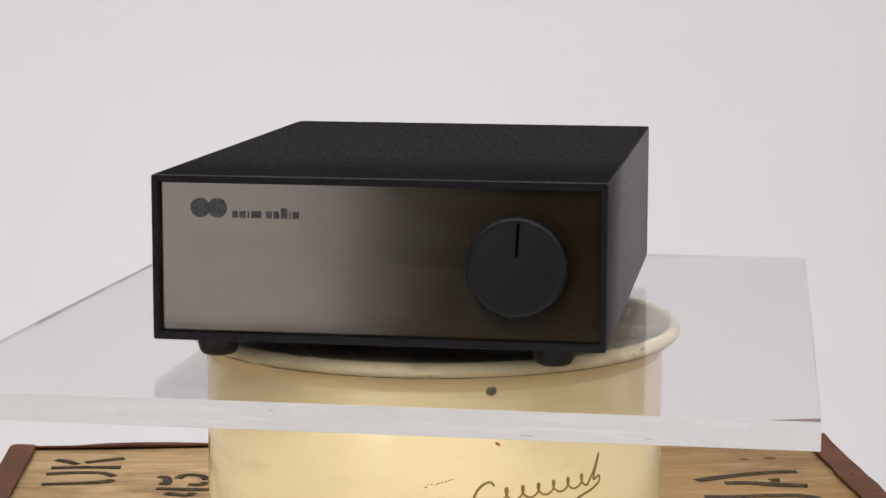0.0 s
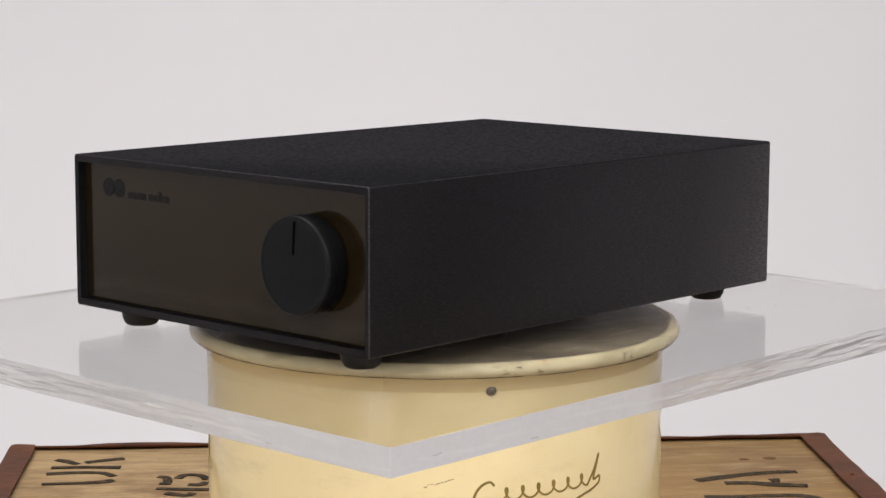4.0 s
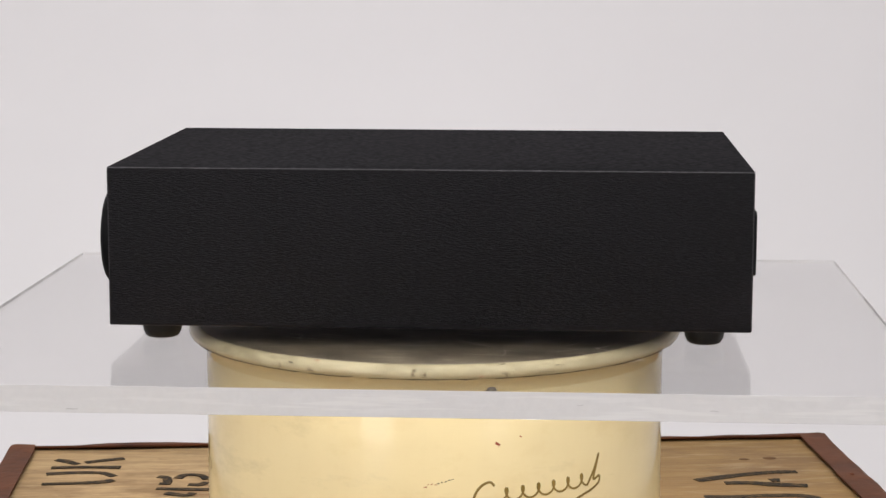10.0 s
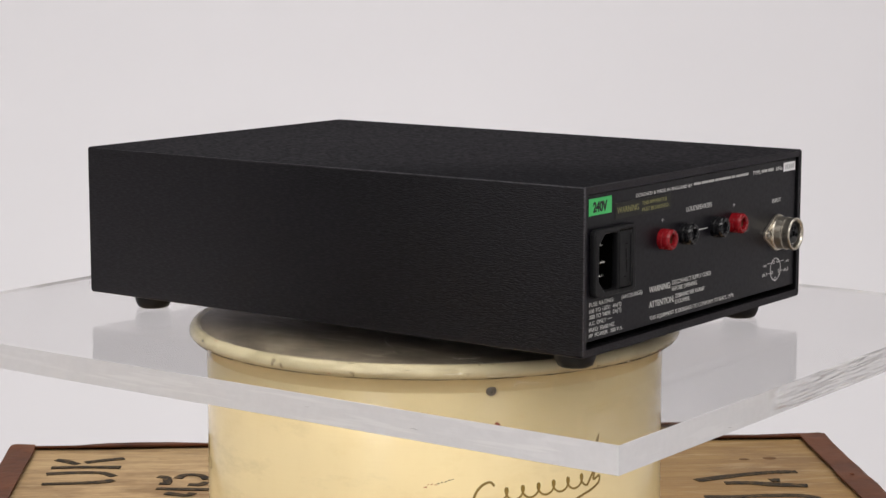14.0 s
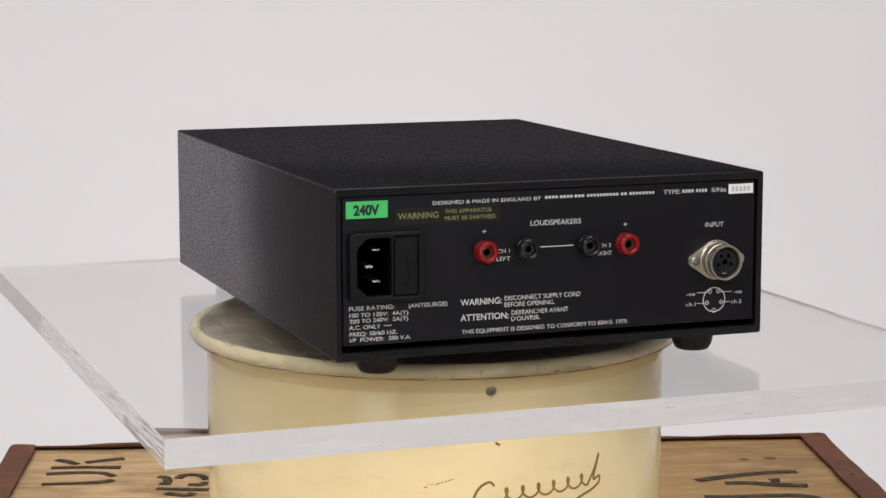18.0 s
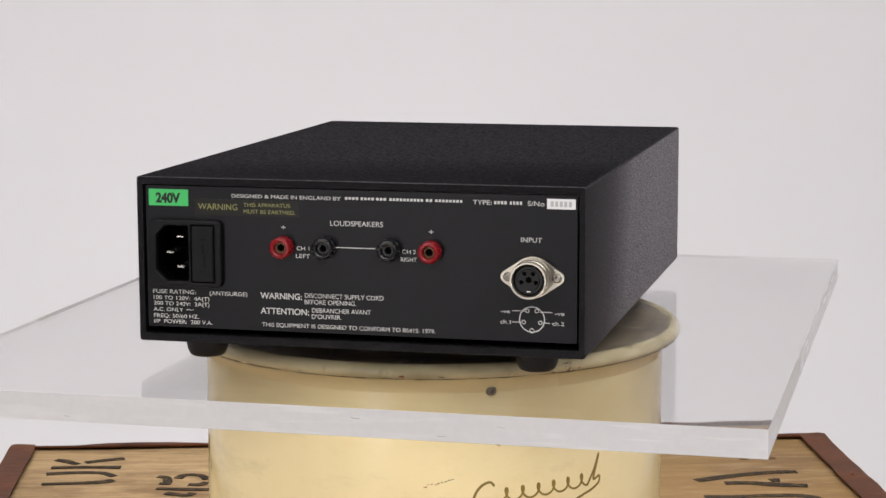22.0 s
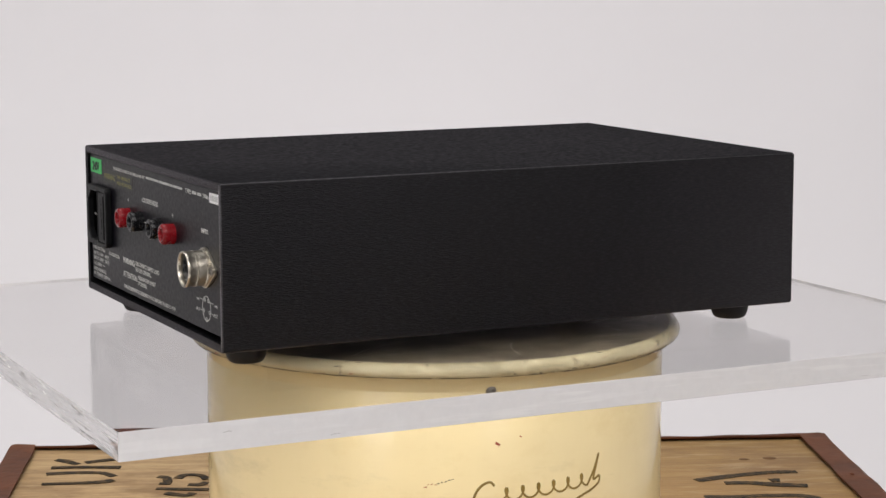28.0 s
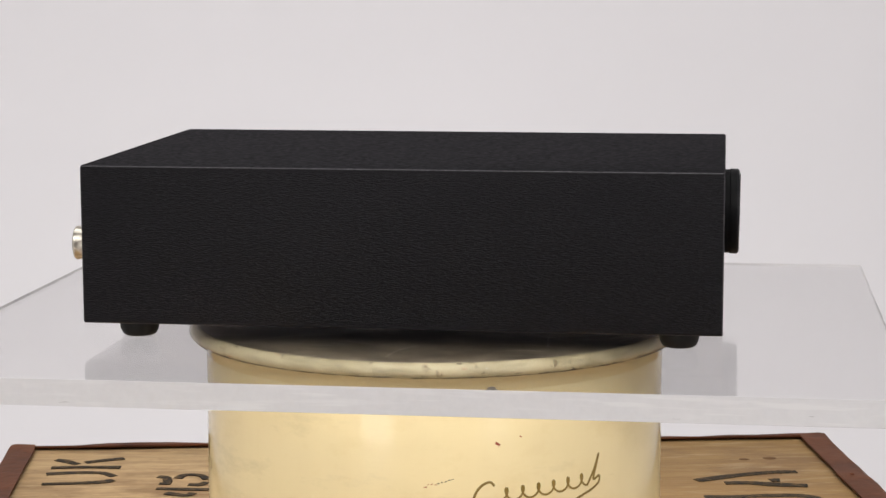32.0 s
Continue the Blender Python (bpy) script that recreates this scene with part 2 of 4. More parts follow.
def make_wood():
    m, t, p = nodes_of("crate_plywood")
    grain = noise_tex(t, coords(t, (2.6, 30, 30), (0, 0, 0.06)), 3.0, 8, 0.70)
    fine = noise_tex(t, coords(t, (22, 420, 420), (0, 0, 0.03)), 2.0, 4)
    wide = noise_tex(t, coords(t, (1, 1.8, 1.8)), 11, 6, 0.62)
    base = ramp(t, grain, [(0.26, (0.36, 0.220, 0.100)), (0.5, (0.51, 0.340, 0.165)), (0.74, (0.61, 0.430, 0.225))])
    # browner wood to the right; dimmer light there is put into this colour too
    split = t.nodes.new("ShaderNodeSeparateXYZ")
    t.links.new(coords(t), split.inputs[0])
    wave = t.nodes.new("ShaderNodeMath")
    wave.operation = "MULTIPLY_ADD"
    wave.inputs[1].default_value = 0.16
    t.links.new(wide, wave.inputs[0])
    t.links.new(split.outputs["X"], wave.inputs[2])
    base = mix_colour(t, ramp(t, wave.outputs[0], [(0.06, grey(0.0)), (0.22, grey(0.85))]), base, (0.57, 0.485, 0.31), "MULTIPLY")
    base = mix_colour(t, ramp(t, fine, [(0.5, grey(0)), (0.8, grey(0.4))]), base, (0.22, 0.140, 0.065))
    base = mix_colour(t, ramp(t, wide, [(0.48, grey(0)), (0.62, grey(0.75))]), base, (0.21, 0.115, 0.045))
    speck = noise_tex(t, coords(t, (22, 60, 60)), 5, 6, 0.75)
    base = mix_colour(t, ramp(t, speck, [(0.58, grey(0)), (0.68, grey(0.6))]), base, (0.15, 0.085, 0.036))
    fibre = noise_tex(t, coords(t, (7, 120, 120), (0, 0, 0.04)), 2.0, 6, 0.72)
    base = mix_colour(t, ramp(t, fibre, [(0.38, grey(0.30)), (0.52, grey(0))]), base, (0.22, 0.130, 0.055))
    base = mix_colour(t, ramp(t, fibre, [(0.56, grey(0)), (0.70, grey(0.22))]), base, (0.66, 0.50, 0.29))
    knot = noise_tex(t, coords(t, (1, 2.2, 2.2)), 34, 2, 0.5)
    base = mix_colour(t, ramp(t, knot, [(0.73, grey(0)), (0.78, grey(0.8))]), base, (0.055, 0.026, 0.012))
    pale = noise_tex(t, coords(t, (5, 30, 30), (0, 0, 0.1)), 4, 6, 0.65)
    base = mix_colour(t, ramp(t, pale, [(0.53, grey(0)), (0.72, grey(0.5))]), base, (0.62, 0.48, 0.28))
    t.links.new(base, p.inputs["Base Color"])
    p.inputs["Roughness"].default_value = 0.7
    p.inputs["Specular IOR Level"].default_value = 0.3
    t.links.new(bump(t, fine, 0.4, 0.0006), p.inputs["Normal"])
    return m


def make_rust():
    m, t, p = nodes_of("rusted_edging")
    v = coords(t)
    wide, fine = noise_tex(t, v, 26, 5, 0.6), noise_tex(t, v, 230, 5, 0.7)
    base = ramp(t, wide, [(0.3, (0.062, 0.019, 0.0065)), (0.6, (0.128, 0.040, 0.0125)), (0.8, (0.20, 0.075, 0.025))])
    base = mix_colour(t, ramp(t, fine, [(0.58, grey(0)), (0.70, grey(0.7))]), base, (0.055, 0.024, 0.012))
    t.links.new(base, p.inputs["Base Color"])
    p.inputs["Roughness"].default_value = 0.6
    p.inputs["Specular IOR Level"].default_value = 0.2
    t.links.new(bump(t, wide, 0.5, 0.004), p.inputs["Normal"])
    return m


def make_stencil():
    m, t, p = nodes_of("black_stencil_ink")
    dry = noise_tex(t, coords(t, (60, 300, 300)), 3.0, 6, 0.75)
    t.links.new(ramp(t, dry, [(0.35, (0.010, 0.009, 0.008)), (0.52, (0.034, 0.026, 0.017)), (0.64, (0.24, 0.14, 0.055))]), p.inputs["Base Color"])
    p.inputs["Roughness"].default_value = 0.85
    p.inputs["Specular IOR Level"].default_value = 0.2
    return m


def make_paper():
    m, t, p = nodes_of("white_backdrop_paper")
    wide = noise_tex(t, coords(t), 1.1, 4)
    t.links.new(ramp(t, wide, [(0.3, (0.76, 0.745, 0.765)), (0.7, (0.80, 0.785, 0.805))]), p.inputs["Base Color"])
    p.inputs["Roughness"].default_value = 0.8
    return m


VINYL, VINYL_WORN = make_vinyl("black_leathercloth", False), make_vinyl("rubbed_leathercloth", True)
SMOKED, GLASS, EDGE = make_smoked(), make_glass(), make_glass_edge()
CREAM = make_cream("cream_enamel", (0.815, 0.69, 0.40), 0.25)
CREAM_RIM = make_cream("cream_rim_enamel", (0.69, 0.61, 0.395), 0.95)
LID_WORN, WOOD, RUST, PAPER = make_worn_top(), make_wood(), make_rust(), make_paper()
RUBBER = plain("black_rubber", (0.007, 0.007, 0.008), 0.55, dent=0.0002, spec=0.3)
KNOB_BLACK = plain("black_anodised_knob", (0.0054, 0.0058, 0.0072), 0.46, scale=90, spec=0.20)
# darker, duller copy of the knob's black: shade put on its side
KNOB_SHADE = plain("shaded_black_knob_side", (0.0035, 0.0037, 0.0044), 0.55, scale=90, spec=0.12)
SLOT_BLACK = plain("black_slot_paint", (0.001, 0.001, 0.001), 0.8, spec=0.03)
PANEL_BLACK = plain("black_panel_paint", (0.0040, 0.0036, 0.0060), 0.38, dent=0.00002, spec=0.25, vary=0.06)
INLET_BLACK = plain("black_moulded_plastic", (0.0042, 0.0043, 0.0050), 0.48, spec=0.22)
INSERT_GREY = plain("dark_contact_insert", (0.0075, 0.0075, 0.009), 0.42, spec=0.35)
SLEEVE_BRASS = plain("tarnished_brass", (0.13, 0.075, 0.035), 0.4, 0.6)
GLOSS_BLACK = plain("glossy_black_plastic", (0.005, 0.005, 0.006), 0.26, spec=0.42)
HOLE_BLACK = plain("dark_hollow", (0.003, 0.003, 0.003), 0.75, spec=0.1)
RED = plain("red_plastic", (0.20, 0.005, 0.009), 0.24, vary=0.1, spec=0.35)
NICKEL = plain("nickel_plate", (0.53, 0.49, 0.42), 0.34, 1.0, vary=0.2)
PIN = plain("tinned_pin", (0.55, 0.54, 0.52), 0.25, 1.0)
PRINT = plain("white_screen_print", (0.58, 0.58, 0.565), 0.6, vary=0.06)
YELLOW = plain("faded_yellow_print", (0.24, 0.23, 0.085), 0.6, vary=0.1)
STICKER_DARK = plain("dark_sticker", (0.008, 0.0078, 0.0055), 0.38, spec=0.28)
GREEN = plain("green_sticker", (0.055, 0.50, 0.13), 0.5, vary=0.06)
INK = plain("black_ink", (0.008, 0.010, 0.009), 0.6)
LABEL_WHITE = plain("white_label", (0.78, 0.78, 0.78), 0.5, vary=0.05)
LOGO_GREY = plain("dark_grey_print", (0.006, 0.006, 0.007), 0.24, spec=0.27)
GOLD = plain("olive_gold_print", (0.22, 0.145, 0.030), 0.4, vary=0.12)
CHIP = plain("rust_chip", (0.30, 0.07, 0.03), 0.7, vary=0.3, scale=300)
KNOT = plain("dark_wood_knot", (0.16, 0.082, 0.032), 0.7, vary=0.35, scale=150, spec=0.2)
STENCIL = make_stencil()
CONTACT_GREY = plain("dull_contact", (0.040, 0.040, 0.044), 0.4)
SERIAL_GREY = plain("faint_grey_print", (0.47, 0.47, 0.48), 0.6)
SCRATCH = plain("pale_scratch", (0.56, 0.53, 0.46), 0.5, vary=0.2, scale=200)
GRIME = plain("brown_grime", (0.055, 0.040, 0.025), 0.7, vary=0.4, scale=200, spec=0.2)
NICK = plain("grey_nick", (0.50, 0.49, 0.49), 0.6)
STEEL = plain("dull_steel", (0.30, 0.28, 0.25), 0.4, 1.0)
ROOM_SIDE = plain("pale_bounce_wall", (0.74, 0.73, 0.72), 0.8, scale=3)
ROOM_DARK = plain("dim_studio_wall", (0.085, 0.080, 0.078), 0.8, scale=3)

# ---- mesh helpers ----


def mesh_from(name, bm, material, smooth=True, angle=35):
    me = bpy.data.meshes.new(name)
    bmesh.ops.recalc_face_normals(bm, faces=bm.faces)
    if smooth:
        for f in bm.faces:
            f.smooth = True
        for e in bm.edges:
            if len(e.link_faces) == 2 and e.calc_face_angle(0) > radians(angle):
                e.smooth = False
    bm.to_mesh(me)
    bm.free()
    for m in material if isinstance(material, (list, tuple)) else [material]:
        me.materials.append(m)
    return me


def part(name, bm, material, parent, label="", at=None):
    """One mesh object under a thing or under a part."""
    me = bm if isinstance(bm, bpy.types.Mesh) else mesh_from(name, bm, material)
    ob = new(name, me)
    ob.parent = parent
    if at is not None:
        ob.matrix_basis = at
    if label:
        tagged(ob, label)
    return ob


def thing(name, label, category, m=None, group=""):
    ob = new(name)
    ob.empty_display_size = 0.02
    if m is not None:
        ob.matrix_basis = m
    return tagged(ob, label, category, group)


def box(bm, centre, size, bevel=0.0, segments=2):
    made = bmesh.ops.create_cube(bm, size=1.0, matrix=Matrix.Translation(centre) @ Matrix.Diagonal((*size, 1)))
    if bevel:
        edges = {e for v in made["verts"] for e in v.link_edges}
        bmesh.ops.bevel(bm, geom=list(edges), offset=bevel, segments=segments, profile=0.6, affect="EDGES")
    return bm


def lathe(bm, profile, segments=48, m=None, materials=None):
    """Turns (radius, height) pairs round z; radius 0 closes an end."""
    m = m or Matrix()
    rings = []
    for r, z in profile:
        if r <= 1e-7:
            rings.append([bm.verts.new(m @ Vector((0, 0, z)))])
        else:
            rings.append([bm.verts.new(m @ Vector((r * math.cos(a), r * math.sin(a), z))) for a in (2 * math.pi * i / segments for i in range(segments))])
    for k, (a, b) in enumerate(zip(rings, rings[1:])):
        for i in range(segments):
            j = (i + 1) % segments
            ids = [a[i], a[j], b[j], b[i]] if len(a) > 1 and len(b) > 1 else ([a[0], b[j], b[i]] if len(a) == 1 else [a[i], a[j], b[0]])
            f = bm.faces.new(ids)
            if materials:
                f.material_index = materials[k]
    return bm


def rounded_rect(w, h, r, steps=5, cx=0.0, cy=0.0):
    pts = []
    for sx, sy, a0 in ((1, 1, 0), (-1, 1, 90), (-1, -1, 180), (1, -1, 270)):
        for i in range(steps + 1):
            a = radians(a0 + 90 * i / steps)
            pts.append((cx + sx * (w / 2 - r) + r * math.cos(a), cy + sy * (h / 2 - r) + r * math.sin(a)))
    return pts


def plate_mesh(name, loops, thick, material, bevel=0.0):
    """A flat plate with holes: the first loop is its outline; its back lies at z = 0."""
    cu = bpy.data.curves.new(name, "CURVE")
    cu.dimensions, cu.fill_mode = "2D", "BOTH"
    cu.extrude, cu.bevel_depth, cu.bevel_resolution, cu.offset = thick / 2 - bevel, bevel, 2, -bevel
    for pts in loops:
        s = cu.splines.new("POLY")
        s.points.add(len(pts) - 1)
        for q, (x, y) in zip(s.points, pts):
            q.co = (x, y, 0, 1)
        s.use_cyclic_u = True
    ob = new(name, cu)
    bpy.context.view_layer.update()
    me = bpy.data.meshes.new_from_object(ob.evaluated_get(bpy.context.evaluated_depsgraph_get()))
    bpy.data.objects.remove(ob)
    me.transform(Matrix.Translation((0, 0, thick / 2)))
    bm = bmesh.new()
    bm.from_mesh(me)
    bmesh.ops.remove_doubles(bm, verts=bm.verts, dist=1e-6)
    for f in bm.faces:
        f.smooth = False
    bm.to_mesh(me)
    bm.free()
    me.materials.clear()
    me.materials.append(material)
    return me


def words(body, u0, u1, z, height, material, parent, bold=0.0, name="lettering", lift=0.00012, label=""):
    """Lettering on a panel, from u0 to u1 (mm), its middle at z (mm), capitals of that height (mm)."""
    cu = bpy.data.curves.new(name, "FONT")
    cu.body, cu.size, cu.offset, cu.extrude = body, 1.0, bold, 0.004
    ob = new(name, cu)
    bpy.context.view_layer.update()
    me = bpy.data.meshes.new_from_object(ob.evaluated_get(bpy.context.evaluated_depsgraph_get()))
    bpy.data.objects.remove(ob)
    xs = [v.co.x for v in me.vertices]
    lo, hi = min(xs), max(xs)
    sx, sy = (u1 - u0) / 1000 / (hi - lo), height / 1000 / 0.72
    me.transform(Matrix.Translation((u0 / 1000 - lo * sx, (z - height / 2) / 1000, lift)) @ Matrix.Diagonal((sx, sy, 0.01, 1)))
    me.materials.clear()
    me.materials.append(material)
    return part(name, me, None, parent, label)


def ribbon(pts, width, thick, place, closed=False):
    """A flat stroke along (s, t) points, laid on a surface by place(s, t, lift)."""
    bm = bmesh.new()
    n, rows = len(pts), []
    for i, (x, y) in enumerate(pts):
        ax, ay = pts[max(i - 1, 0)]
        bx, by = pts[min(i + 1, n - 1)]
        dx, dy = bx - ax, by - ay
        k = math.hypot(dx, dy) or 1
        w = (width(i / (n - 1)) if callable(width) else width) / 2
        ox, oy = -dy / k * w, dx / k * w
        rows.append([bm.verts.new(place(x + a * ox, y + a * oy, lift)) for a, lift in ((1, 0), (1, thick), (-1, thick), (-1, 0))])
    for a, b in zip(rows, rows[1:]):
        for i in range(4):
            j = (i + 1) % 4
            bm.faces.new((a[i], a[j], b[j], b[i]))
    bm.faces.new(rows[0])
    bm.faces.new(rows[-1][::-1])
    return bm


def smooth_line(pts, steps=6):
    out = []
    for i in range(len(pts) - 1):
        p0, p1, p2, p3 = (Vector(pts[min(max(k, 0), len(pts) - 1)]) for k in (i - 1, i, i + 1, i + 2))
        for s in range(steps):
            t = s / steps
            q = 0.5 * (2 * p1 + (p2 - p0) * t + (2 * p0 - 5 * p1 + 4 * p2 - p3) * t * t + (3 * p1 - p0 - 3 * p2 + p3) * t ** 3)
            out.append((q.x, q.y))
    out.append(tuple(pts[-1]))
    return out


# ---- the studio ----


def build_backdrop():
    """Floor and wall in one curved white sheet with a small thickness."""
    west, east, wall_y, front_y, top, r = -2.75, 2.74, 1.75, -1.55, 1.5, 0.7
    line = [(front_y, FLOOR_Z), (-0.6, FLOOR_Z), (0.4, FLOOR_Z), (wall_y - r, FLOOR_Z)]
    line += [(wall_y - r + r * math.sin(radians(a)), FLOOR_Z + r - r * math.cos(radians(a))) for a in range(9, 90, 9)]
    line += [(wall_y, FLOOR_Z + r), (wall_y, top)]
    bm = bmesh.new()
    rows = [[bm.verts.new((x, y, z)) for x in (west, 0, east)] for y, z in line]
    for a, b in zip(rows, rows[1:]):
        for i in range(2):
            bm.faces.new((a[i], a[i + 1], b[i + 1], b[i]))
    made = bmesh.ops.extrude_face_region(bm, geom=list(bm.faces))
    for v in made["geom"]:
        if isinstance(v, bmesh.types.BMVert):
            v.co.z -= 0.002
            v.co.y += 0.002
    ob = new("backdrop", mesh_from("backdrop", bm, PAPER, angle=60))
    tagged(ob, "seamless white studio backdrop sweeping up from the floor", "backdrop", kind="structure")


# unseen closing room; its white side walls are added to bounce light in
def build_room():
    x0, x1, y0, y1, z0, z1, t = -3.4, 2.8, -4.2, 1.95, FLOOR_Z - 0.01, 2.5, 0.12
    for name, centre, size, label in (
        ("floor", ((x0 + x1) / 2, (y0 + y1) / 2, z0 - t / 2), (x1 - x0, y1 - y0, t), "dim grey studio floor"),
        ("ceiling", ((x0 + x1) / 2, (y0 + y1) / 2, z1 + t / 2), (x1 - x0, y1 - y0, t), "dim grey studio ceiling"),
        ("wall_north", ((x0 + x1) / 2, y1 + t / 2, (z0 + z1) / 2), (x1 - x0, t, z1 - z0), "dim grey studio wall"),
        ("wall_south", ((x0 + x1) / 2, y0 - t / 2, (z0 + z1) / 2), (x1 - x0, t, z1 - z0), "dim grey studio wall"),
        ("wall_west", (x0 - t / 2, (y0 + y1) / 2, (z0 + z1) / 2), (t, y1 - y0 + 2 * t, z1 - z0), "unseen white side wall added to bounce light"),
        ("wall_east", (x1 + t / 2, (y0 + y1) / 2, (z0 + z1) / 2), (t, y1 - y0 + 2 * t, z1 - z0), "unseen white side wall added to bounce light"),
    ):
        bm = bmesh.new()
        box(bm, centre, size)
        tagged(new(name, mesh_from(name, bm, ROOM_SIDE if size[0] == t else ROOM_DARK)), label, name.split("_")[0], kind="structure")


# ---- the crate ----
CRATE_W, CRATE_D, CRATE_H = 0.541, 0.58, CRATE_Z - FLOOR_Z
CRATE = pose(0.008, 0.0135, FLOOR_Z, 0, 0, 3.4)


def build_crate():
    crate = thing("wooden_crate", "old plywood packing crate with rusty metal edging on the floor", "crate", CRATE)
    w, d, h, t = CRATE_W, CRATE_D, CRATE_H, 0.012
    for name, centre, size in (
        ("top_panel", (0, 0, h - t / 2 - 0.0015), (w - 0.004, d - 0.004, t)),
        ("base_panel", (0, 0, t / 2), (w - 0.004, d - 0.004, t)),
        ("side_panel", (-w / 2 + t / 2, 0, h / 2 - 0.001), (t, d - 0.004, h - 2 * t - 0.003)),
        ("side_panel", (w / 2 - t / 2, 0, h / 2 - 0.001), (t, d - 0.004, h - 2 * t - 0.003)),
        ("end_panel", (0, d / 2 - t / 2, h / 2 - 0.001), (w - 2 * t - 0.002, t, h - 2 * t - 0.003)),
        ("end_panel", (0, -d / 2 + t / 2, h / 2 - 0.001), (w - 2 * t - 0.002, t, h - 2 * t - 0.003)),
    ):
        bm = bmesh.new()
        box(bm, centre, size, 0.0012)
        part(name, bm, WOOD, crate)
    rng = random.Random(4)

    def edging(a, b, inward, width, rise):
        """A bent metal strip along a top edge of the crate, a little dented."""
        bm = bmesh.new()
        a, b, inward = Vector(a), Vector(b), Vector(inward)
        n, rows = 26, []
        for i in range(n + 1):
            q = a.lerp(b, i / n)
            lift = rise + rng.uniform(-0.0004, 0.0005) + 0.0006 * math.sin(i * 0.9 + a.x * 9)
            ww = width + rng.uniform(-0.0007, 0.0007)
            prof = ((ww, 0.0004), (ww, 0.0016), (0.004, lift), (0.0, lift - 0.0006), (-0.0016, lift - 0.003), (-0.0018, -0.022), (-0.0004, -0.022), (0.0, 0.0))
            rows.append([bm.verts.new(q + inward * x + Vector((0, 0, z))) for x, z in prof])
        for r0, r1 in zip(rows, rows[1:]):
            for i in range(len(prof)):
                j = (i + 1) % len(prof)
                bm.faces.new((r0[i], r0[j], r1[j], r1[i]))
        bm.faces.new(rows[0])
        bm.faces.new(rows[-1][::-1])
        return part("edge_strip", bm, RUST, crate, "dented rust-brown metal edge strip")

    e = 0.0004
    edging((-w / 2 + 0.001, d / 2, h), (w / 2 - 0.001, d / 2, h), (0, -1, 0), 0.007, 0.0016)
    edging((-w / 2 + 0.001, -d / 2, h), (w / 2 - 0.001, -d / 2, h), (0, 1, 0), 0.007, 0.0016)
    edging((-w / 2, -d / 2 + 0.001, h + e), (-w / 2, d / 2 - 0.003, h + e), (1, 0, 0), 0.0165, 0.0012)
    edging((w / 2 + 0.0022, -d / 2 + 0.001, h + e), (w / 2 + 0.0022, d / 2 - 0.003, h + e), (-1, 0, 0), 0.0182, 0.0012)
    for sx in (-1, 1):
        for y in ((0.175, 0.02, -0.12) if sx > 0 else (0.06, -0.08, -0.22)):
            bm = bmesh.new()
            lathe(bm, [(0.0016, 0.0), (0.0014, 0.0005), (0.0007, 0.0008), (0, 0.0009)], 12, Matrix.Translation((sx * (w / 2 - 0.008), y, h + 0.0022)))
            part("nail", bm, RUST, crate)

    def lay(x, y, lift):
        return Vector((x, y, h - 0.0014 + lift))

    left = [
        [(-0.2395, 0.2202), (-0.2216, 0.2229), (-0.205, 0.2209), (-0.1966, 0.2118)],
        [(-0.2393, 0.1949), (-0.2164, 0.1962), (-0.2028, 0.1981), (-0.1962, 0.2023)],
        [(-0.2382, 0.2356), (-0.2171, 0.2363), (-0.1943, 0.2338)],
        [(-0.2374, 0.2575), (-0.2309, 0.253), (-0.2225, 0.2445)],
        [(-0.2178, 0.2482), (-0.2069, 0.2535), (-0.194, 0.2578)],
    ]
    second = [
        [(-0.169, 0.2091), (-0.1637, 0.2069), (-0.1617, 0.1936)],
        [(-0.167, 0.1921), (-0.1597, 0.1917)],
        [(-0.1561, 0.2036), (-0.1536, 0.2105), (-0.1479, 0.2125), (-0.1418, 0.2093), (-0.1379, 0.2)],
        [(-0.1489, 0.1891), (-0.1419, 0.1878), (-0.1382, 0.194)],
        [(-0.1679, 0.1798), (-0.154, 0.1776), (-0.1356, 0.1755)],
        [(-0.1614, 0.1682), (-0.1543, 0.1642), (-0.1485, 0.162), (-0.1449, 0.1671)],
        [(-0.1643, 0.1525), (-0.1491, 0.152), (-0.1344, 0.1502)],
    ]
    for x, y, ww, hh in ((0.2064, 0.2318, 0.0036, 0.0052), (0.2235, 0.2338, 0.0046, 0.0080)):
        bm = bmesh.new()
        lathe(bm, [(0, 0), (1.0, 0), (0.7, 0.3), (0, 0.35)], 14, Matrix.Translation(lay(x, y, -0.0001)) @ Matrix.Diagonal((ww, hh / 2, 0.0008, 1)))
        part("knot", bm, KNOT, crate, "small dark knot in the wood")
    right = [
        [(0.1657, 0.1784), (0.1786, 0.1842), (0.198, 0.1915), (0.2169, 0.1961), (0.2327, 0.1965)],
        [(0.1819, 0.1709), (0.1961, 0.1709), (0.2092, 0.1664), (0.2315, 0.1613)],
        [(0.2112, 0.1752), (0.2142, 0.1758), (0.2172, 0.1754)],
        [(0.1631, 0.1396), (0.1813, 0.1385), (0.1988, 0.14), (0.2172, 0.1397), (0.2266, 0.1356), (0.2293, 0.128), (0.222, 0.105), (0.198, 0.098)],
    ]
    for strokes, width in ((left, 0.0060), (second, 0.0054), (right, 0.0074)):
        for n, s in enumerate(strokes):
            seed, lift = rng.uniform(0, 6), 0.00012 * (n % 3)
            part("stencil_stroke", ribbon(smooth_line(s, 16), lambda k, b=width, o=seed: b * (1 + 0.10 * math.sin(5 * k + o) + rng.uniform(-0.10, 0.10)), 0.0003, lambda x, y, z, up=lift: lay(x, y, z + up)), STENCIL, crate)


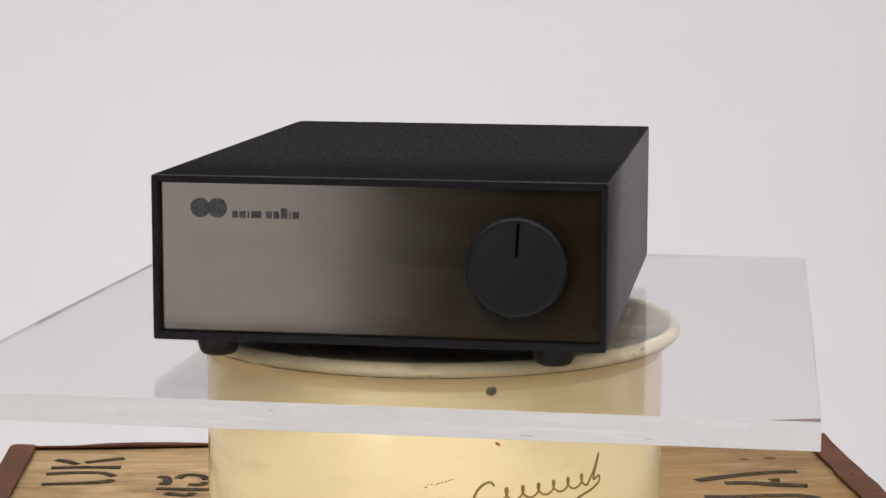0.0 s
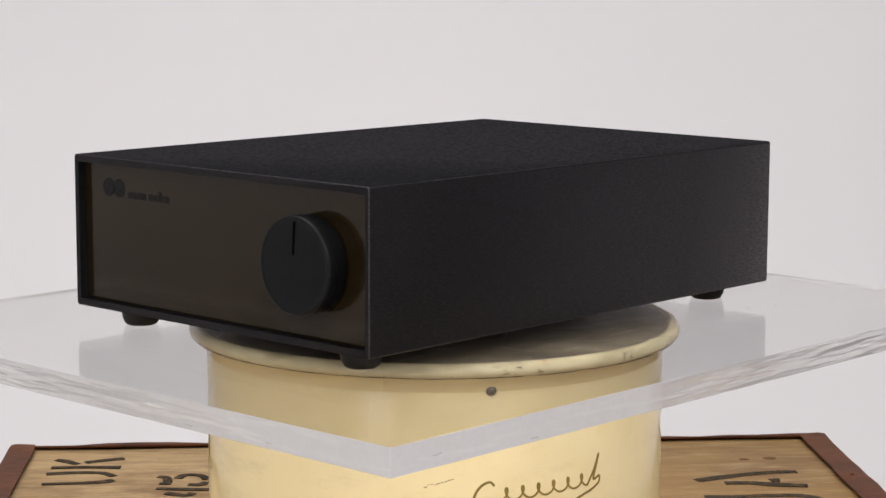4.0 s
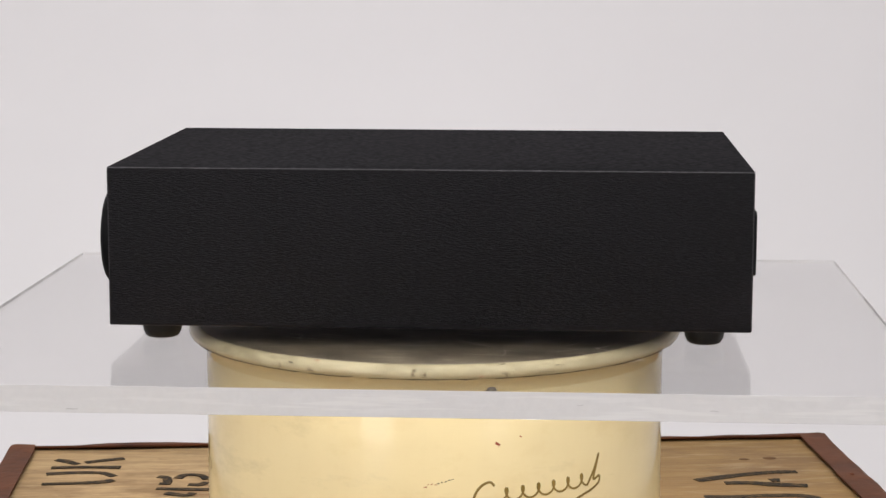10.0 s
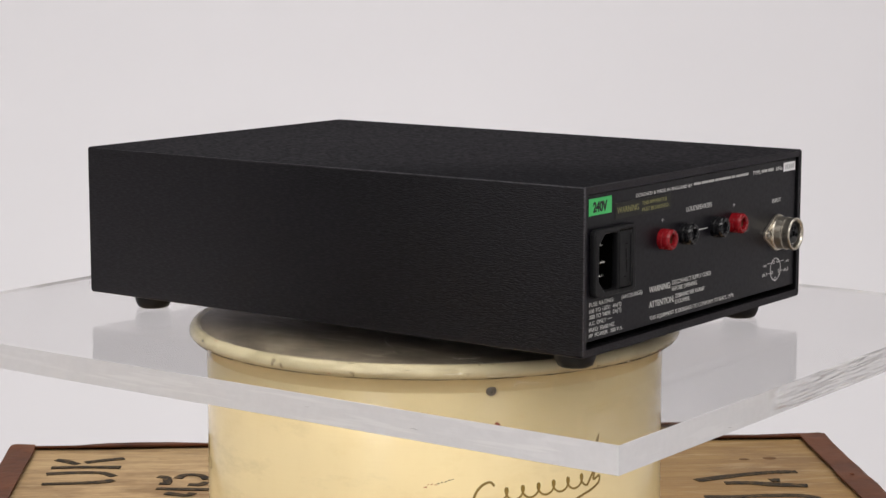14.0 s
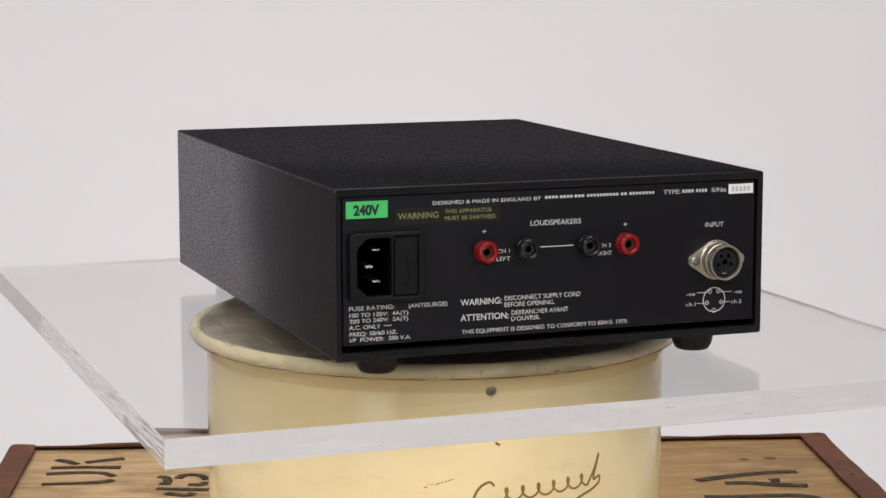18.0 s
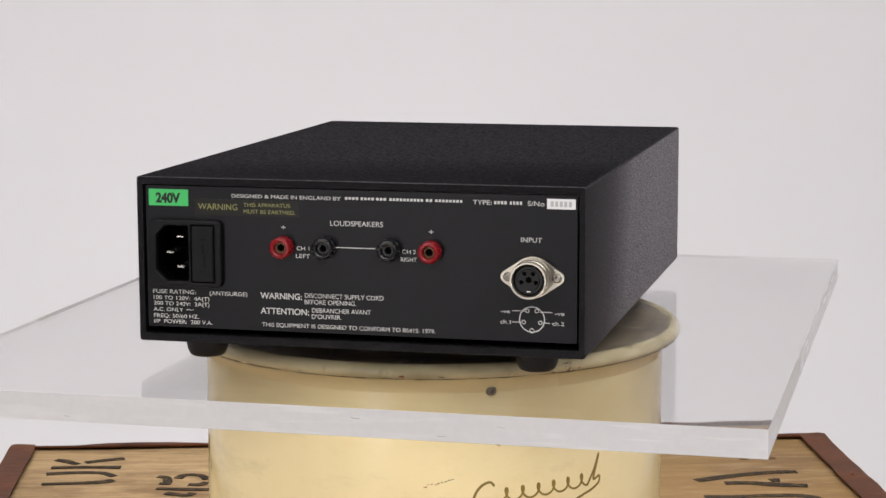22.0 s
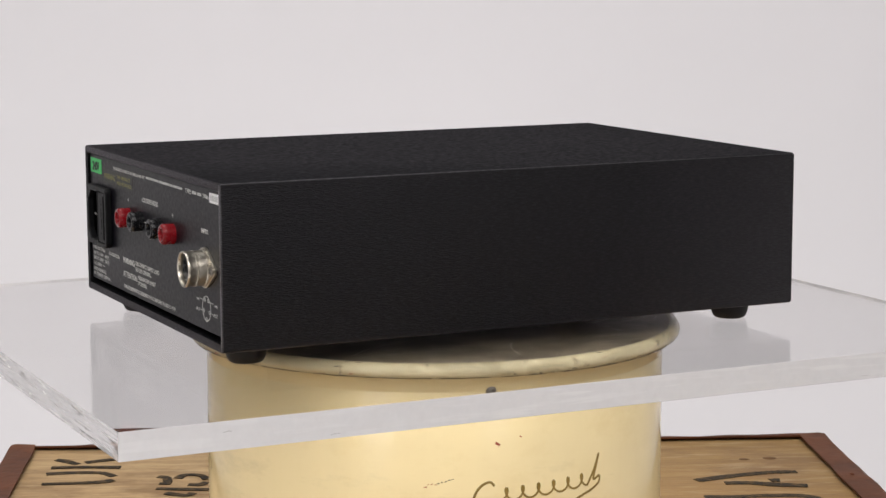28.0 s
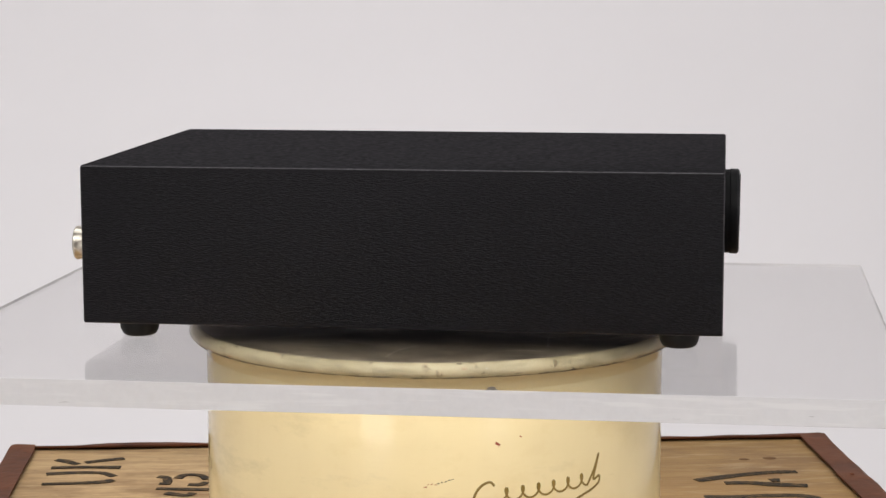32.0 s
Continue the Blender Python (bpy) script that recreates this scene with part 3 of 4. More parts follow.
# ---- the drum and its turning lid ----


def on_drum(s, z, lift):
    a = s / DRUM_R
    return Vector(((DRUM_R + lift) * math.sin(a), -(DRUM_R + lift) * math.cos(a), z))


def build_drum():
    drum = thing("metal_drum", "cream enamelled round drum standing on the crate", "drum", Matrix.Translation((0, 0, CRATE_Z)))
    down = Matrix.Translation((0, 0, -CRATE_Z))
    top = LID_TOP - 0.0112
    bm = bmesh.new()
    r = DRUM_R
    lathe(bm, [(0, CRATE_Z), (r - 0.003, CRATE_Z), (r, CRATE_Z + 0.002), (r, CRATE_Z + 0.012), (r, top - 0.020), (r, top - 0.004), (r - 0.0008, top - 0.001), (r - 0.003, top), (0, top)], 128)
    part("drum_body", bm, CREAM, drum, at=down)

    def on(s, z, lift):
        return on_drum(s, z, lift)

    bm = bmesh.new()
    a = 0.0264 / DRUM_R
    m = Matrix.Translation(on(0.0264, -0.0363, -0.0004)) @ Matrix.Rotation(a, 4, "Z") @ Matrix.Rotation(radians(90), 4, "X")
    lathe(bm, [(0.0026, 0), (0.0026, 0.0008), (0.0021, 0.0016), (0.0010, 0.0019), (0.0007, 0.0008), (0, 0.0008)], 24, m)
    part("screw", bm, STEEL, drum, "dull steel screw head", at=down)

    # flowing gold flourish
    base = lambda s: -0.0768 + (s - 0.030) * 0.05
    sweep = [(0.0282, -0.0722), (0.0258, -0.0702), (0.0215, -0.0722), (0.0185, -0.0770), (0.0180, -0.0830), (0.0205, -0.0870), (0.0255, -0.0850), (0.0300, -0.0800)]
    part("flourish", ribbon(smooth_line(sweep, 8), 0.0012, 0.0002, on), GOLD, drum, "olive-gold painted flourish", at=down)
    wave = []
    for i in range(90):
        k = i / 89
        s = 0.0300 + 0.0490 * k
        ph = k * 2 * math.pi * 6
        wave.append((s + 0.0022 * math.sin(ph), base(s) + 0.0031 * math.cos(ph + math.pi)))
    part("flourish", ribbon(wave, 0.0010, 0.0002, on), GOLD, drum, at=down)
    tail = [(0.0785, -0.0775), (0.0828, -0.0705), (0.0860, -0.0631), (0.0838, -0.0700), (0.0826, -0.0748), (0.0842, -0.0748), (0.0864, -0.0738), (0.0864, -0.0768), (0.0825, -0.0795), (0.0750, -0.0820), (0.0660, -0.0850), (0.0550, -0.0880)]
    part("flourish", ribbon(smooth_line(tail, 8), 0.0011, 0.0002, on), GOLD, drum, at=down)
    rng = random.Random(8)
    for k in range(9):
        s, z = -0.0050 + 0.0016 * k, -0.0715 + 0.00040 * k + rng.uniform(-0.0003, 0.0003)
        n = rng.uniform(0.0003, 0.0009)
        z += rng.uniform(-0.0005, 0.0005)
        part("paint_chip", ribbon([(s, z), (s + n, z + 0.0003), (s + 1.6 * n, z + 0.0002)], rng.uniform(0.00025, 0.0006), 0.0001, on), CHIP if k < 4 else GRIME, drum, at=down)
    for s, z, n in ((0.0286, -0.0515, 0.0014), (0.0405, -0.0490, 0.0007)):
        part("paint_chip", ribbon([(s, z), (s + n, z - n * 0.6), (s + 1.5 * n, z - n)], n * 0.9, 0.0001, on), CHIP, drum, at=down)
    loop = [(-0.1578 + 0.0066 * math.sin(a), -0.0823 + 0.0031 * math.cos(a)) for a in (0.3 * i for i in range(22))]
    part("flourish", ribbon(loop, 0.0007, 0.0002, on), GOLD, drum, at=down)
    part("flourish", ribbon(smooth_line([(-0.1600, -0.0680), (-0.1570, -0.0730), (-0.1610, -0.0796)], 6), 0.0010, 0.0003, on), GOLD, drum, at=down)
    return drum


def build_lid():
    lid = thing("drum_lid", "cream turning lid of the drum with a scuffed grey-brown top", "lid", Matrix.Translation((0, 0, LID_TOP)))
    r = LID_R
    bm = bmesh.new()
    lathe(bm, [(0.1206, -0.0012), (0.1216, -0.0005), (0.1230, -0.0003), (0.1246, -0.0011), (0.1258, -0.0028), (r, -0.0044), (0.1258, -0.0057), (0.1246, -0.0069), (0.1234, -0.0074), (0.1200, -0.0078), (0.1185, -0.0080), (0.1185, -0.0030), (0.1206, -0.0012)], 128)
    part("rim", bm, CREAM_RIM, lid, "glossy cream rolled rim")
    bm = bmesh.new()
    lathe(bm, [(0, -0.0004), (0.100, -0.0004), (0.1180, -0.0007), (0.1205, -0.0012), (0.1184, -0.0032), (0.1184, -0.004), (0, -0.004)], 96)
    part("top_disc", bm, LID_WORN, lid, "scuffed grey-brown disc")
    bm = bmesh.new()
    lathe(bm, [(0.1238, -0.0073), (0.1212, -0.0086), (0.1194, -0.0106), (0.1182, -0.0130), (0.11734, -0.0152), (0.1171, -0.0152), (0.1171, -0.0112), (0.1174, -0.0111), (0.1174, -0.0090), (0.1190, -0.0082), (0.1238, -0.0073)], 128)
    part("skirt", bm, CREAM, lid, "cream hollow under the rim")
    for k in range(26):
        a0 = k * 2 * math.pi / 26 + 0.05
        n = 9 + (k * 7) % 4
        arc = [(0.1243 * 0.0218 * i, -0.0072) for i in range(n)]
        part("rim_line", ribbon(arc, lambda q, o=k: 0.00026 + 0.00014 * math.sin(11 * q + o), 0.0003, lambda s, z, lift, o=a0: Vector(((0.1241 + lift) * math.cos(o + s / 0.1243), (0.1241 + lift) * math.sin(o + s / 0.1243), z))), HOLE_BLACK, lid, "thin black line under the rim")
    rng = random.Random(21)
    for k in range(64):
        a, rr, turn = rng.uniform(0, 2 * math.pi), 0.112 * math.sqrt(rng.random()), rng.uniform(0, math.pi)
        n = rng.uniform(0.005, 0.040)
        c = Vector((rr * math.cos(a), rr * math.sin(a)))
        line = [(c.x + q * n * math.cos(turn + 0.3 * q), c.y + q * n * math.sin(turn + 0.3 * q)) for q in (-0.5, -0.2, 0.15, 0.5)]
        if max(math.hypot(*q) for q in line) < 0.115:
            part("scratch", ribbon(line, rng.uniform(0.0002, 0.0005), 0.00008, lambda x, y, lift: Vector((x, y, -0.0004 + lift - max(0, math.hypot(x, y) - 0.1) * 0.024))), SCRATCH, lid)
    for line in [[(-0.0501, -0.0629), (-0.0621, -0.0642), (-0.0781, -0.0648)], [(-0.0527, -0.0628), (-0.0471, -0.0775), (-0.0348, -0.103)], [(-0.0576, -0.0775), (-0.0511, -0.0939), (-0.0382, -0.1149)], [(-0.0446, -0.0975), (-0.0442, -0.1061), (-0.0577, -0.0971)]]:
        part("scratch", ribbon(smooth_line(line, 6), lambda k: 0.00045 + 0.0002 * math.sin(9 * k), 0.00008, lambda x, y, lift: Vector((x, y, -0.0003 + lift - max(0, math.hypot(x, y) - 0.1) * 0.024))), SCRATCH, lid)
    rng = random.Random(12)
    for k in range(80):
        a = rng.uniform(0, 2 * math.pi)
        n = rng.uniform(0.0005, 0.0030)
        z, rr = rng.choice(((-0.0074, 0.1236), (-0.0066, 0.1250), (-0.0058, 0.1258), (-0.0008, 0.1240), (-0.0026, 0.1257)))

        def ring(s, t, lift, a=a, rr=rr):
            return Vector(((rr + lift) * math.cos(a + s / rr), (rr + lift) * math.sin(a + s / rr), t))

        part("scuff_mark", ribbon([(0, z), (n * 0.5, z + rng.uniform(-0.0003, 0.0003)), (n, z)], rng.uniform(0.0002, 0.0006), 0.0002, ring), (GRIME, GRIME, GRIME, CHIP)[k % 4], lid)
    return lid


def build_sheet():
    bm = bmesh.new()
    box(bm, (0, 0, -SHEET_T / 2), (SHEET_W, SHEET_D, SHEET_T), 0.00012, 1)
    me = mesh_from("acrylic_sheet", bm, [GLASS, EDGE], smooth=False)
    for f in me.polygons:
        f.material_index = 0 if abs(f.normal.z) > 0.9 else 1
    ob = new("acrylic_sheet", me)
    ob.visible_shadow = False
    rng = random.Random(31)
    for k in range(22):
        x, y, n = rng.uniform(-0.18, 0.18), rng.uniform(-0.22, 0.22), rng.uniform(0.0003, 0.0009)
        turn = rng.uniform(0, 3.1)
        bm = ribbon([(x, y), (x + n * math.cos(turn), y + n * math.sin(turn)), (x + 2 * n * math.cos(turn + 0.4), y + 2 * n * math.sin(turn + 0.4))], n * 0.8, 0.0001, lambda a, b, lift: Vector((a, b, lift)))
        part("dust_speck", bm, GRIME if k % 2 else SCRATCH, ob)
    for k in range(9):
        x, y, n, turn = 0.104 + rng.uniform(-0.030, 0.030), 0.105 + rng.uniform(-0.035, 0.030), rng.uniform(0.002, 0.009), rng.uniform(0, 3.1)
        line = [(x, y), (x + n * math.cos(turn), y + n * math.sin(turn)), (x + 1.8 * n * math.cos(turn + 0.25), y + 1.8 * n * math.sin(turn + 0.25))]
        part("scratch", ribbon(line, rng.uniform(0.00015, 0.0003), 0.00006, lambda a, b, lift: Vector((a, b, lift))), SCRATCH, ob)
    for k in range(16):
        along, z, n, face = rng.uniform(-0.9, 0.9), rng.uniform(-0.0105, -0.0015), rng.uniform(0.0015, 0.0060), k % 4

        def edge(a, b, lift, face=face):
            return Vector((a, -SHEET_D / 2 - lift, b)) if face == 0 else Vector((a, SHEET_D / 2 + lift, b)) if face == 1 else Vector((-SHEET_W / 2 - lift, a, b)) if face == 2 else Vector((SHEET_W / 2 + lift, a, b))

        c = along * (SHEET_W if face < 2 else SHEET_D) / 2
        part("edge_nick", ribbon([(c, z), (c + n * 0.4, z + rng.uniform(-0.0004, 0.0004)), (c + n, z + rng.uniform(-0.0004, 0.0004))], rng.uniform(0.00015, 0.00045), 0.0001, edge), NICK, ob)
    return tagged(ob, "thick clear acrylic sheet with sawn edges on the drum", "acrylic sheet")


# ---- the amplifier ----


def build_amplifier():
    amp = thing("amplifier", "black leathercloth-covered hi-fi power amplifier on rubber feet", "amplifier")
    w, d, h = AMP_W, AMP_D, AMP_H
    wall, lip = 0.0028, 0.0036
    # sleeve, a tube open at both ends
    bm = bmesh.new()
    prof = []
    for r, ww, hh in ((0.0012, w, h), (0.0005, w - 2 * wall, h - 2 * lip)):
        prof.append([(x, z + h / 2) for x, z in rounded_rect(ww, hh, r, 3)])
    rows = []
    for loop, ys in ((prof[0], (-d / 2 + 0.0006, d / 2 - 0.0006)), (prof[1], (d / 2 - 0.0004, -d / 2 + 0.0004))):
        for y in ys:
            rows.append([bm.verts.new((x, y, z)) for x, z in loop])
    front_lip = [bm.verts.new((x * 0.9965, -d / 2, h / 2 + (z - h / 2) * 0.99)) for x, z in prof[0]]
    back_lip = [bm.verts.new((x * 0.9965, d / 2, h / 2 + (z - h / 2) * 0.99)) for x, z in prof[0]]
    order = [front_lip, rows[0], rows[1], back_lip, rows[2], rows[3], front_lip]
    for a, b in zip(order, order[1:]):
        for i in range(len(a)):
            j = (i + 1) % len(a)
            f = bm.faces.new((a[i], a[j], b[j], b[i]))
            # corners of the rounded outline and the cut ends are rubbed
            f.material_index = 1 if (a is rows[0] and i in (1, 5)) or front_lip is a and b is rows[0] or b is back_lip else 0
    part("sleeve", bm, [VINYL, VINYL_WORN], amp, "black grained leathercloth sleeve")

    # front panel: X to the right, Y up, Z towards the viewer
    front = part("front_panel", plate_mesh("front_panel", [rounded_rect(w - 2 * wall - 0.0006, h - 2 * lip - 0.0006, 0.0004)], 0.003, SMOKED), None, amp,
                 "smoked brown mirror-finish acrylic fascia", pose(0, -d / 2 + 0.0075, h / 2, 90, 0, 0))
    top = 0.0030
    for u in (-81.5, -73.5):
        bm = bmesh.new()
        lathe(bm, [(0, 0.0), (0.0045, 0.0), (0.0045, 0.0001), (0, 0.0001)], 40, Matrix.Translation((u / 1000, 0.0225, top + 0.00004)))
        part("emblem_disc", bm, LOGO_GREY, front, "dark grey printed disc")
    for u, wide, high in ((-66.6, 2.5, 3.2), (-63.4, 2.9, 3.2), (-59.6, 0.8, 3.2), (-58.0, 4.8, 3.2),
                          (-51.2, 2.9, 3.2), (-47.5, 2.5, 3.2), (-44.2, 2.9, 4.8), (-40.4, 0.8, 3.2), (-38.8, 3.0, 3.2)):
        bm = bmesh.new()
        box(bm, ((u + wide / 2) / 1000, (18.2 + high / 2) / 1000, top + 0.0001), (wide / 1000, high / 1000, 0.00008), 0)
        part("emblem_bar", bm, LOGO_GREY, front)

    # knob
    outline = [(0, 0.0), (0.0205, 0.0), (0.0222, 0.0004), (0.0222, 0.0066), (0.0226, 0.0070), (0.0226, 0.0104), (0.0221, 0.0113), (0.0212, 0.0117), (0.0208, 0.0115), (0.0190, 0.0116), (0.0100, 0.0120), (0, 0.0122)]
    knob = part("knob", lathe(bmesh.new(), outline, 96, materials=[1, 1, 1, 1, 1, 0, 0, 0, 0, 0, 0]), [KNOB_BLACK, KNOB_SHADE], amp,
                "large round black volume knob", pose(0.0635, -d / 2 + 0.0040, 0.0377, 90, 0, 0))
    bm = bmesh.new()
    box(bm, (0, 0.0125, 0.01198), (0.0014, 0.0150, 0.0004), 0.0001, 1)
    part("pointer", bm, SLOT_BLACK, knob, "black pointer slot", Matrix.Rotation(radians(-3), 4, "Z"))

    # back panel: X to the right as read from behind, Y up, Z outwards
    back = part("back_panel", plate_mesh("back_panel", [rounded_rect(w - 2 * wall - 0.0022, h - 2 * lip - 0.0036, 0.0004, cy=0.0012), rounded_rect(0.0166, 0.0262, 0.001, cx=-0.0813 + 0.0016 - 0.0061, cy=0.0409 - h / 2)], 0.002, PANEL_BLACK), None, amp,
                "black painted rear panel with white lettering", pose(0, d / 2 - 0.0035, 0, 90, 0, 180) @ Matrix.Translation((0, h / 2, 0)))
    text_at = Matrix.Translation((0.0016, 0.0004 - h / 2, 0.0020)) @ Matrix.Diagonal((0.9965, 1, 1, 1))

    def line(body, u0, u1, z, height, material=PRINT, bold=0.001):
        inset = 0.011 * (u1 - u0)
        words(body, u0 + inset, u1 - inset, z, height * 0.95, material, back, bold).matrix_basis = text_at

    def patch(name, u0, u1, z0, z1, material, label, lift=0.00006):
        bm = bmesh.new()
        box(bm, ((u0 + u1) / 2000, (z0 + z1) / 2000, lift), ((u1 - u0) / 1000, (z1 - z0) / 1000, 0.0001))
        return part(name, bm, material, back, label, text_at)

    def bar_row(spans, z, height, material=PRINT, name="printed_bar"):
        for u0, u1 in spans:
            n = max(1, round((u1 - u0 + 0.4) / 1.6))
            step = (u1 - u0 + 0.4) / n
            for k in range(n):
                patch(name, u0 + k * step, u0 + (k + 1) * step - 0.5, z - height / 2, z + height / 2, material, "", 0.00010)

    patch("voltage_sticker", -99.6, -80.6, 61.7, 69.2, GREEN, "bright green sticker", 0.00010)
    words("240V", -96.2, -84.4, 65.4, 4.3, INK, back, 0.045, lift=0.0002).matrix_basis = text_at
    patch("warning_sticker", -77.5, -28.5, 58.0, 65.2, STICKER_DARK, "dark faded sticker")
    line("WARNING", -76.1, -57.0, 61.9, 3.0, YELLOW)
    line("THIS APPARATUS", -54.6, -32.1, 63.1, 1.9, YELLOW)
    line("MUST BE EARTHED.", -54.6, -29.8, 60.1, 1.9, YELLOW)
    line("DESIGNED & MADE IN ENGLAND BY", -60.4, -8.2, 67.0, 1.75)
    bar_row([(-6.8, -0.6), (0.4, 6.6), (7.5, 12.2), (13.6, 29.0), (30.2, 33.2), (34.4, 46.8)], 67.2, 1.15)
    line("TYPE:", 51.3, 59.9, 67.1, 2.2)
    bar_row([(60.9, 66.6), (67.9, 73.4)], 67.1, 1.4)
    line("S/No", 75.7, 83.3, 67.1, 2.2)
    patch("serial_label", 84.4, 97.0, 64.9, 69.4, LABEL_WHITE, "white serial label", 0.0001)
    for k in range(5):
        patch("serial_bar", 86.0 + 2.0 * k, 87.3 + 2.0 * k, 66.0, 68.3, SERIAL_GREY, "", 0.00018)
    line("LOUDSPEAKERS", -14.0, 10.9, 56.0, 2.5)
    for u in (-35.7, 32.6):
        line("+", u - 1.1, u + 1.1, 53.4, 2.6)
    line("CH 1", -29.6, -23.6, 44.2, 1.9)
    line("LEFT", -30.0, -23.3, 40.8, 2.0)
    line("CH 2", 19.3, 25.6, 44.3, 1.9)
    line("RIGHT", 18.6, 26.0, 40.8, 2.0)
    patch("printed_line", -11.6, 7.0, 44.9, 45.3, PRINT, "")
    line("INPUT", 72.8, 82.3, 51.2, 2.3)
    line("FUSE RATING:", -98.7, -77.6, 22.5, 2.0)
    line("(ANTISURGE)", -71.4, -53.0, 22.4, 2.0)
    line("100 TO 120V:  4A(T)", -98.6, -71.1, 19.6, 1.9)
    line("200 TO 240V:  2A(T)", -98.6, -71.1, 17.0, 1.9)
    line("A.C. ONLY", -98.6, -84.0, 14.2, 1.9)
    line("~", -82.8, -79.0, 14.6, 2.4)
    line("FREQ: 50/60 HZ.", -98.6, -76.3, 11.3, 1.9)
    line("I/P  POWER:  200 V.A.", -98.6, -69.8, 8.7, 1.9)
    line("WARNING:", -47.2, -27.2, 22.3, 3.0, bold=0.014)
    line("DISCONNECT SUPPLY CORD", -26.4, 11.0, 23.0, 2.2)
    line("BEFORE OPENING.", -26.4, -1.7, 20.1, 2.2)
    line("ATTENTION:", -47.2, -23.9, 15.4, 3.0, bold=0.014)
    line("DEBRANCHER AVANT", -23.0, 5.0, 16.4, 2.2)
    line("D'OUVRIR.", -23.0, -8.8, 13.6, 2.2)
    line("THIS EQUIPMENT IS DESIGNED TO CONFORM TO BS415. 1979.", -47.3, 35.2, 9.1, 2.0)
    # pin diagram under the input
    cu, cz = 77.9, 16.2

    def ring_mesh(r0, r1):
        bm = bmesh.new()
        return lathe(bm, [(r0, 0), (r1, 0), (r1, 0.0001), (r0, 0.0001), (r0, 0)], 40)

    part("pin_diagram", ring_mesh(0.00535, 0.0058), PRINT, back, at=text_at @ Matrix.Translation((cu / 1000, cz / 1000, 0.00006)))
    for du, dz in ((-2.1, 3.8), (2.1, 3.8), (-3.7, -1.3), (3.7, -1.3)):
        part("pin_diagram", ring_mesh(0.0006, 0.00095), PRINT, back, at=text_at @ Matrix.Translation(((cu + du) / 1000, (cz + dz) / 1000, 0.00006)))
    part("pin_diagram", ring_mesh(0.0008, 0.0011), PRINT, back, at=text_at @ Matrix.Translation((cu / 1000, (cz - 5.0) / 1000, 0.00006)))
    for u0, u1, z in ((69.0, 74.6, 19.8), (81.2, 86.9, 19.6), (69.0, 73.2, 14.8), (82.8, 86.0, 14.8)):
        patch("printed_line", u0, u1, z - 0.15, z + 0.15, PRINT, "")
    line("-ve", 63.8, 68.1, 19.5, 1.9)
    line("-ve", 88.0, 92.3, 19.3, 1.9)
    line("ch.1", 63.6, 68.4, 14.8, 1.9)
    line("ch.2", 86.8, 92.2, 14.8, 1.9)

    def rear(u, z, lift=0.0):
        """A pose on the rear panel's face, Z outwards."""
        return pose(0, d / 2 - 0.0015 + lift, 0, 90, 0, 180) @ Matrix.Translation((u / 1000 + 0.0016, z / 1000, 0))

    # mains inlet with fuse drawer
    cu, cz, hw, hh = -81.3, 40.9, 34.6, 30.4
    hole = [(x / 1000, z / 1000) for x, z in ((0.6, 12.6), (-8.6, 12.6), (-9.6, 12.2), (-13.4, 8.4), (-13.8, 7.4), (-13.8, -7.4), (-13.4, -8.4), (-9.6, -12.2), (-8.6, -12.6), (0.6, -12.6), (1.4, -12.2), (1.6, -11.6), (1.6, 11.6), (1.4, 12.2))]
    slot = rounded_rect(0.0112, 0.0262, 0.0006, cx=0.0084)
    inlet = part("mains_inlet", plate_mesh("mains_inlet", [rounded_rect(hw / 1000, hh / 1000, 0.0028), hole, slot], 0.0034, INLET_BLACK, 0.0007), None, amp,
                 "black mains inlet with a fuse drawer", rear(cu, cz))
    bm = bmesh.new()
    rims = [[bm.verts.new((-0.0061 + (x + 0.0061) * 1.03, z * 1.03, level)) for x, z in hole] for level in (0.0012, -0.0160)]
    for i in range(len(hole)):
        j = (i + 1) % len(hole)
        bm.faces.new((rims[0][i], rims[0][j], rims[1][j], rims[1][i]))
    bm.faces.new(rims[1])
    part("socket_well", bm, SLOT_BLACK, inlet, "deep black socket well")
    for du, dz, tip in ((-3.9, 7.0, -1.6), (-8.0, 0.1, 1.4), (-3.9, -6.8, -1.6)):
        bm = bmesh.new()
        box(bm, (du / 1000, dz / 1000, (tip - 16.0) / 2000), (0.0038, 0.0012, (tip + 16.0) / 1000), 0.0003, 1)
        part("contact_pin", bm, PIN, inlet, "bright metal contact pin")
    bm = bmesh.new()
    box(bm, (0.0084, 0, 0.0017), (0.0104, 0.0254, 0.0030), 0.0003, 1)
    box(bm, (0.0128, 0, 0.0033), (0.0012, 0.0225, 0.0008), 0.0003, 1)
    part("fuse_drawer", bm, INLET_BLACK, inlet, "charcoal fuse drawer")
    for du, dz, ww, hgt in ((8.8, 6.6, 1.6, 0.5), (8.6, 2.4, 0.5, 4.2), (9.2, -3.4, 0.5, 5.6), (7.8, -8.0, 1.5, 0.5)):
        bm = bmesh.new()
        box(bm, (du / 1000, dz / 1000, 0.00325), (ww / 1000, hgt / 1000, 0.0001))
        part("moulded_bar", bm, HOLE_BLACK, inlet)

    # loudspeaker sockets
    for u, z, material, label in ((-35.7, 45.0, RED, "red loudspeaker socket"), (-16.1, 45.3, GLOSS_BLACK, "black loudspeaker socket"),
                                  (13.7, 45.3, GLOSS_BLACK, "black loudspeaker socket"), (32.4, 45.1, RED, "red loudspeaker socket")):
        bm = bmesh.new()
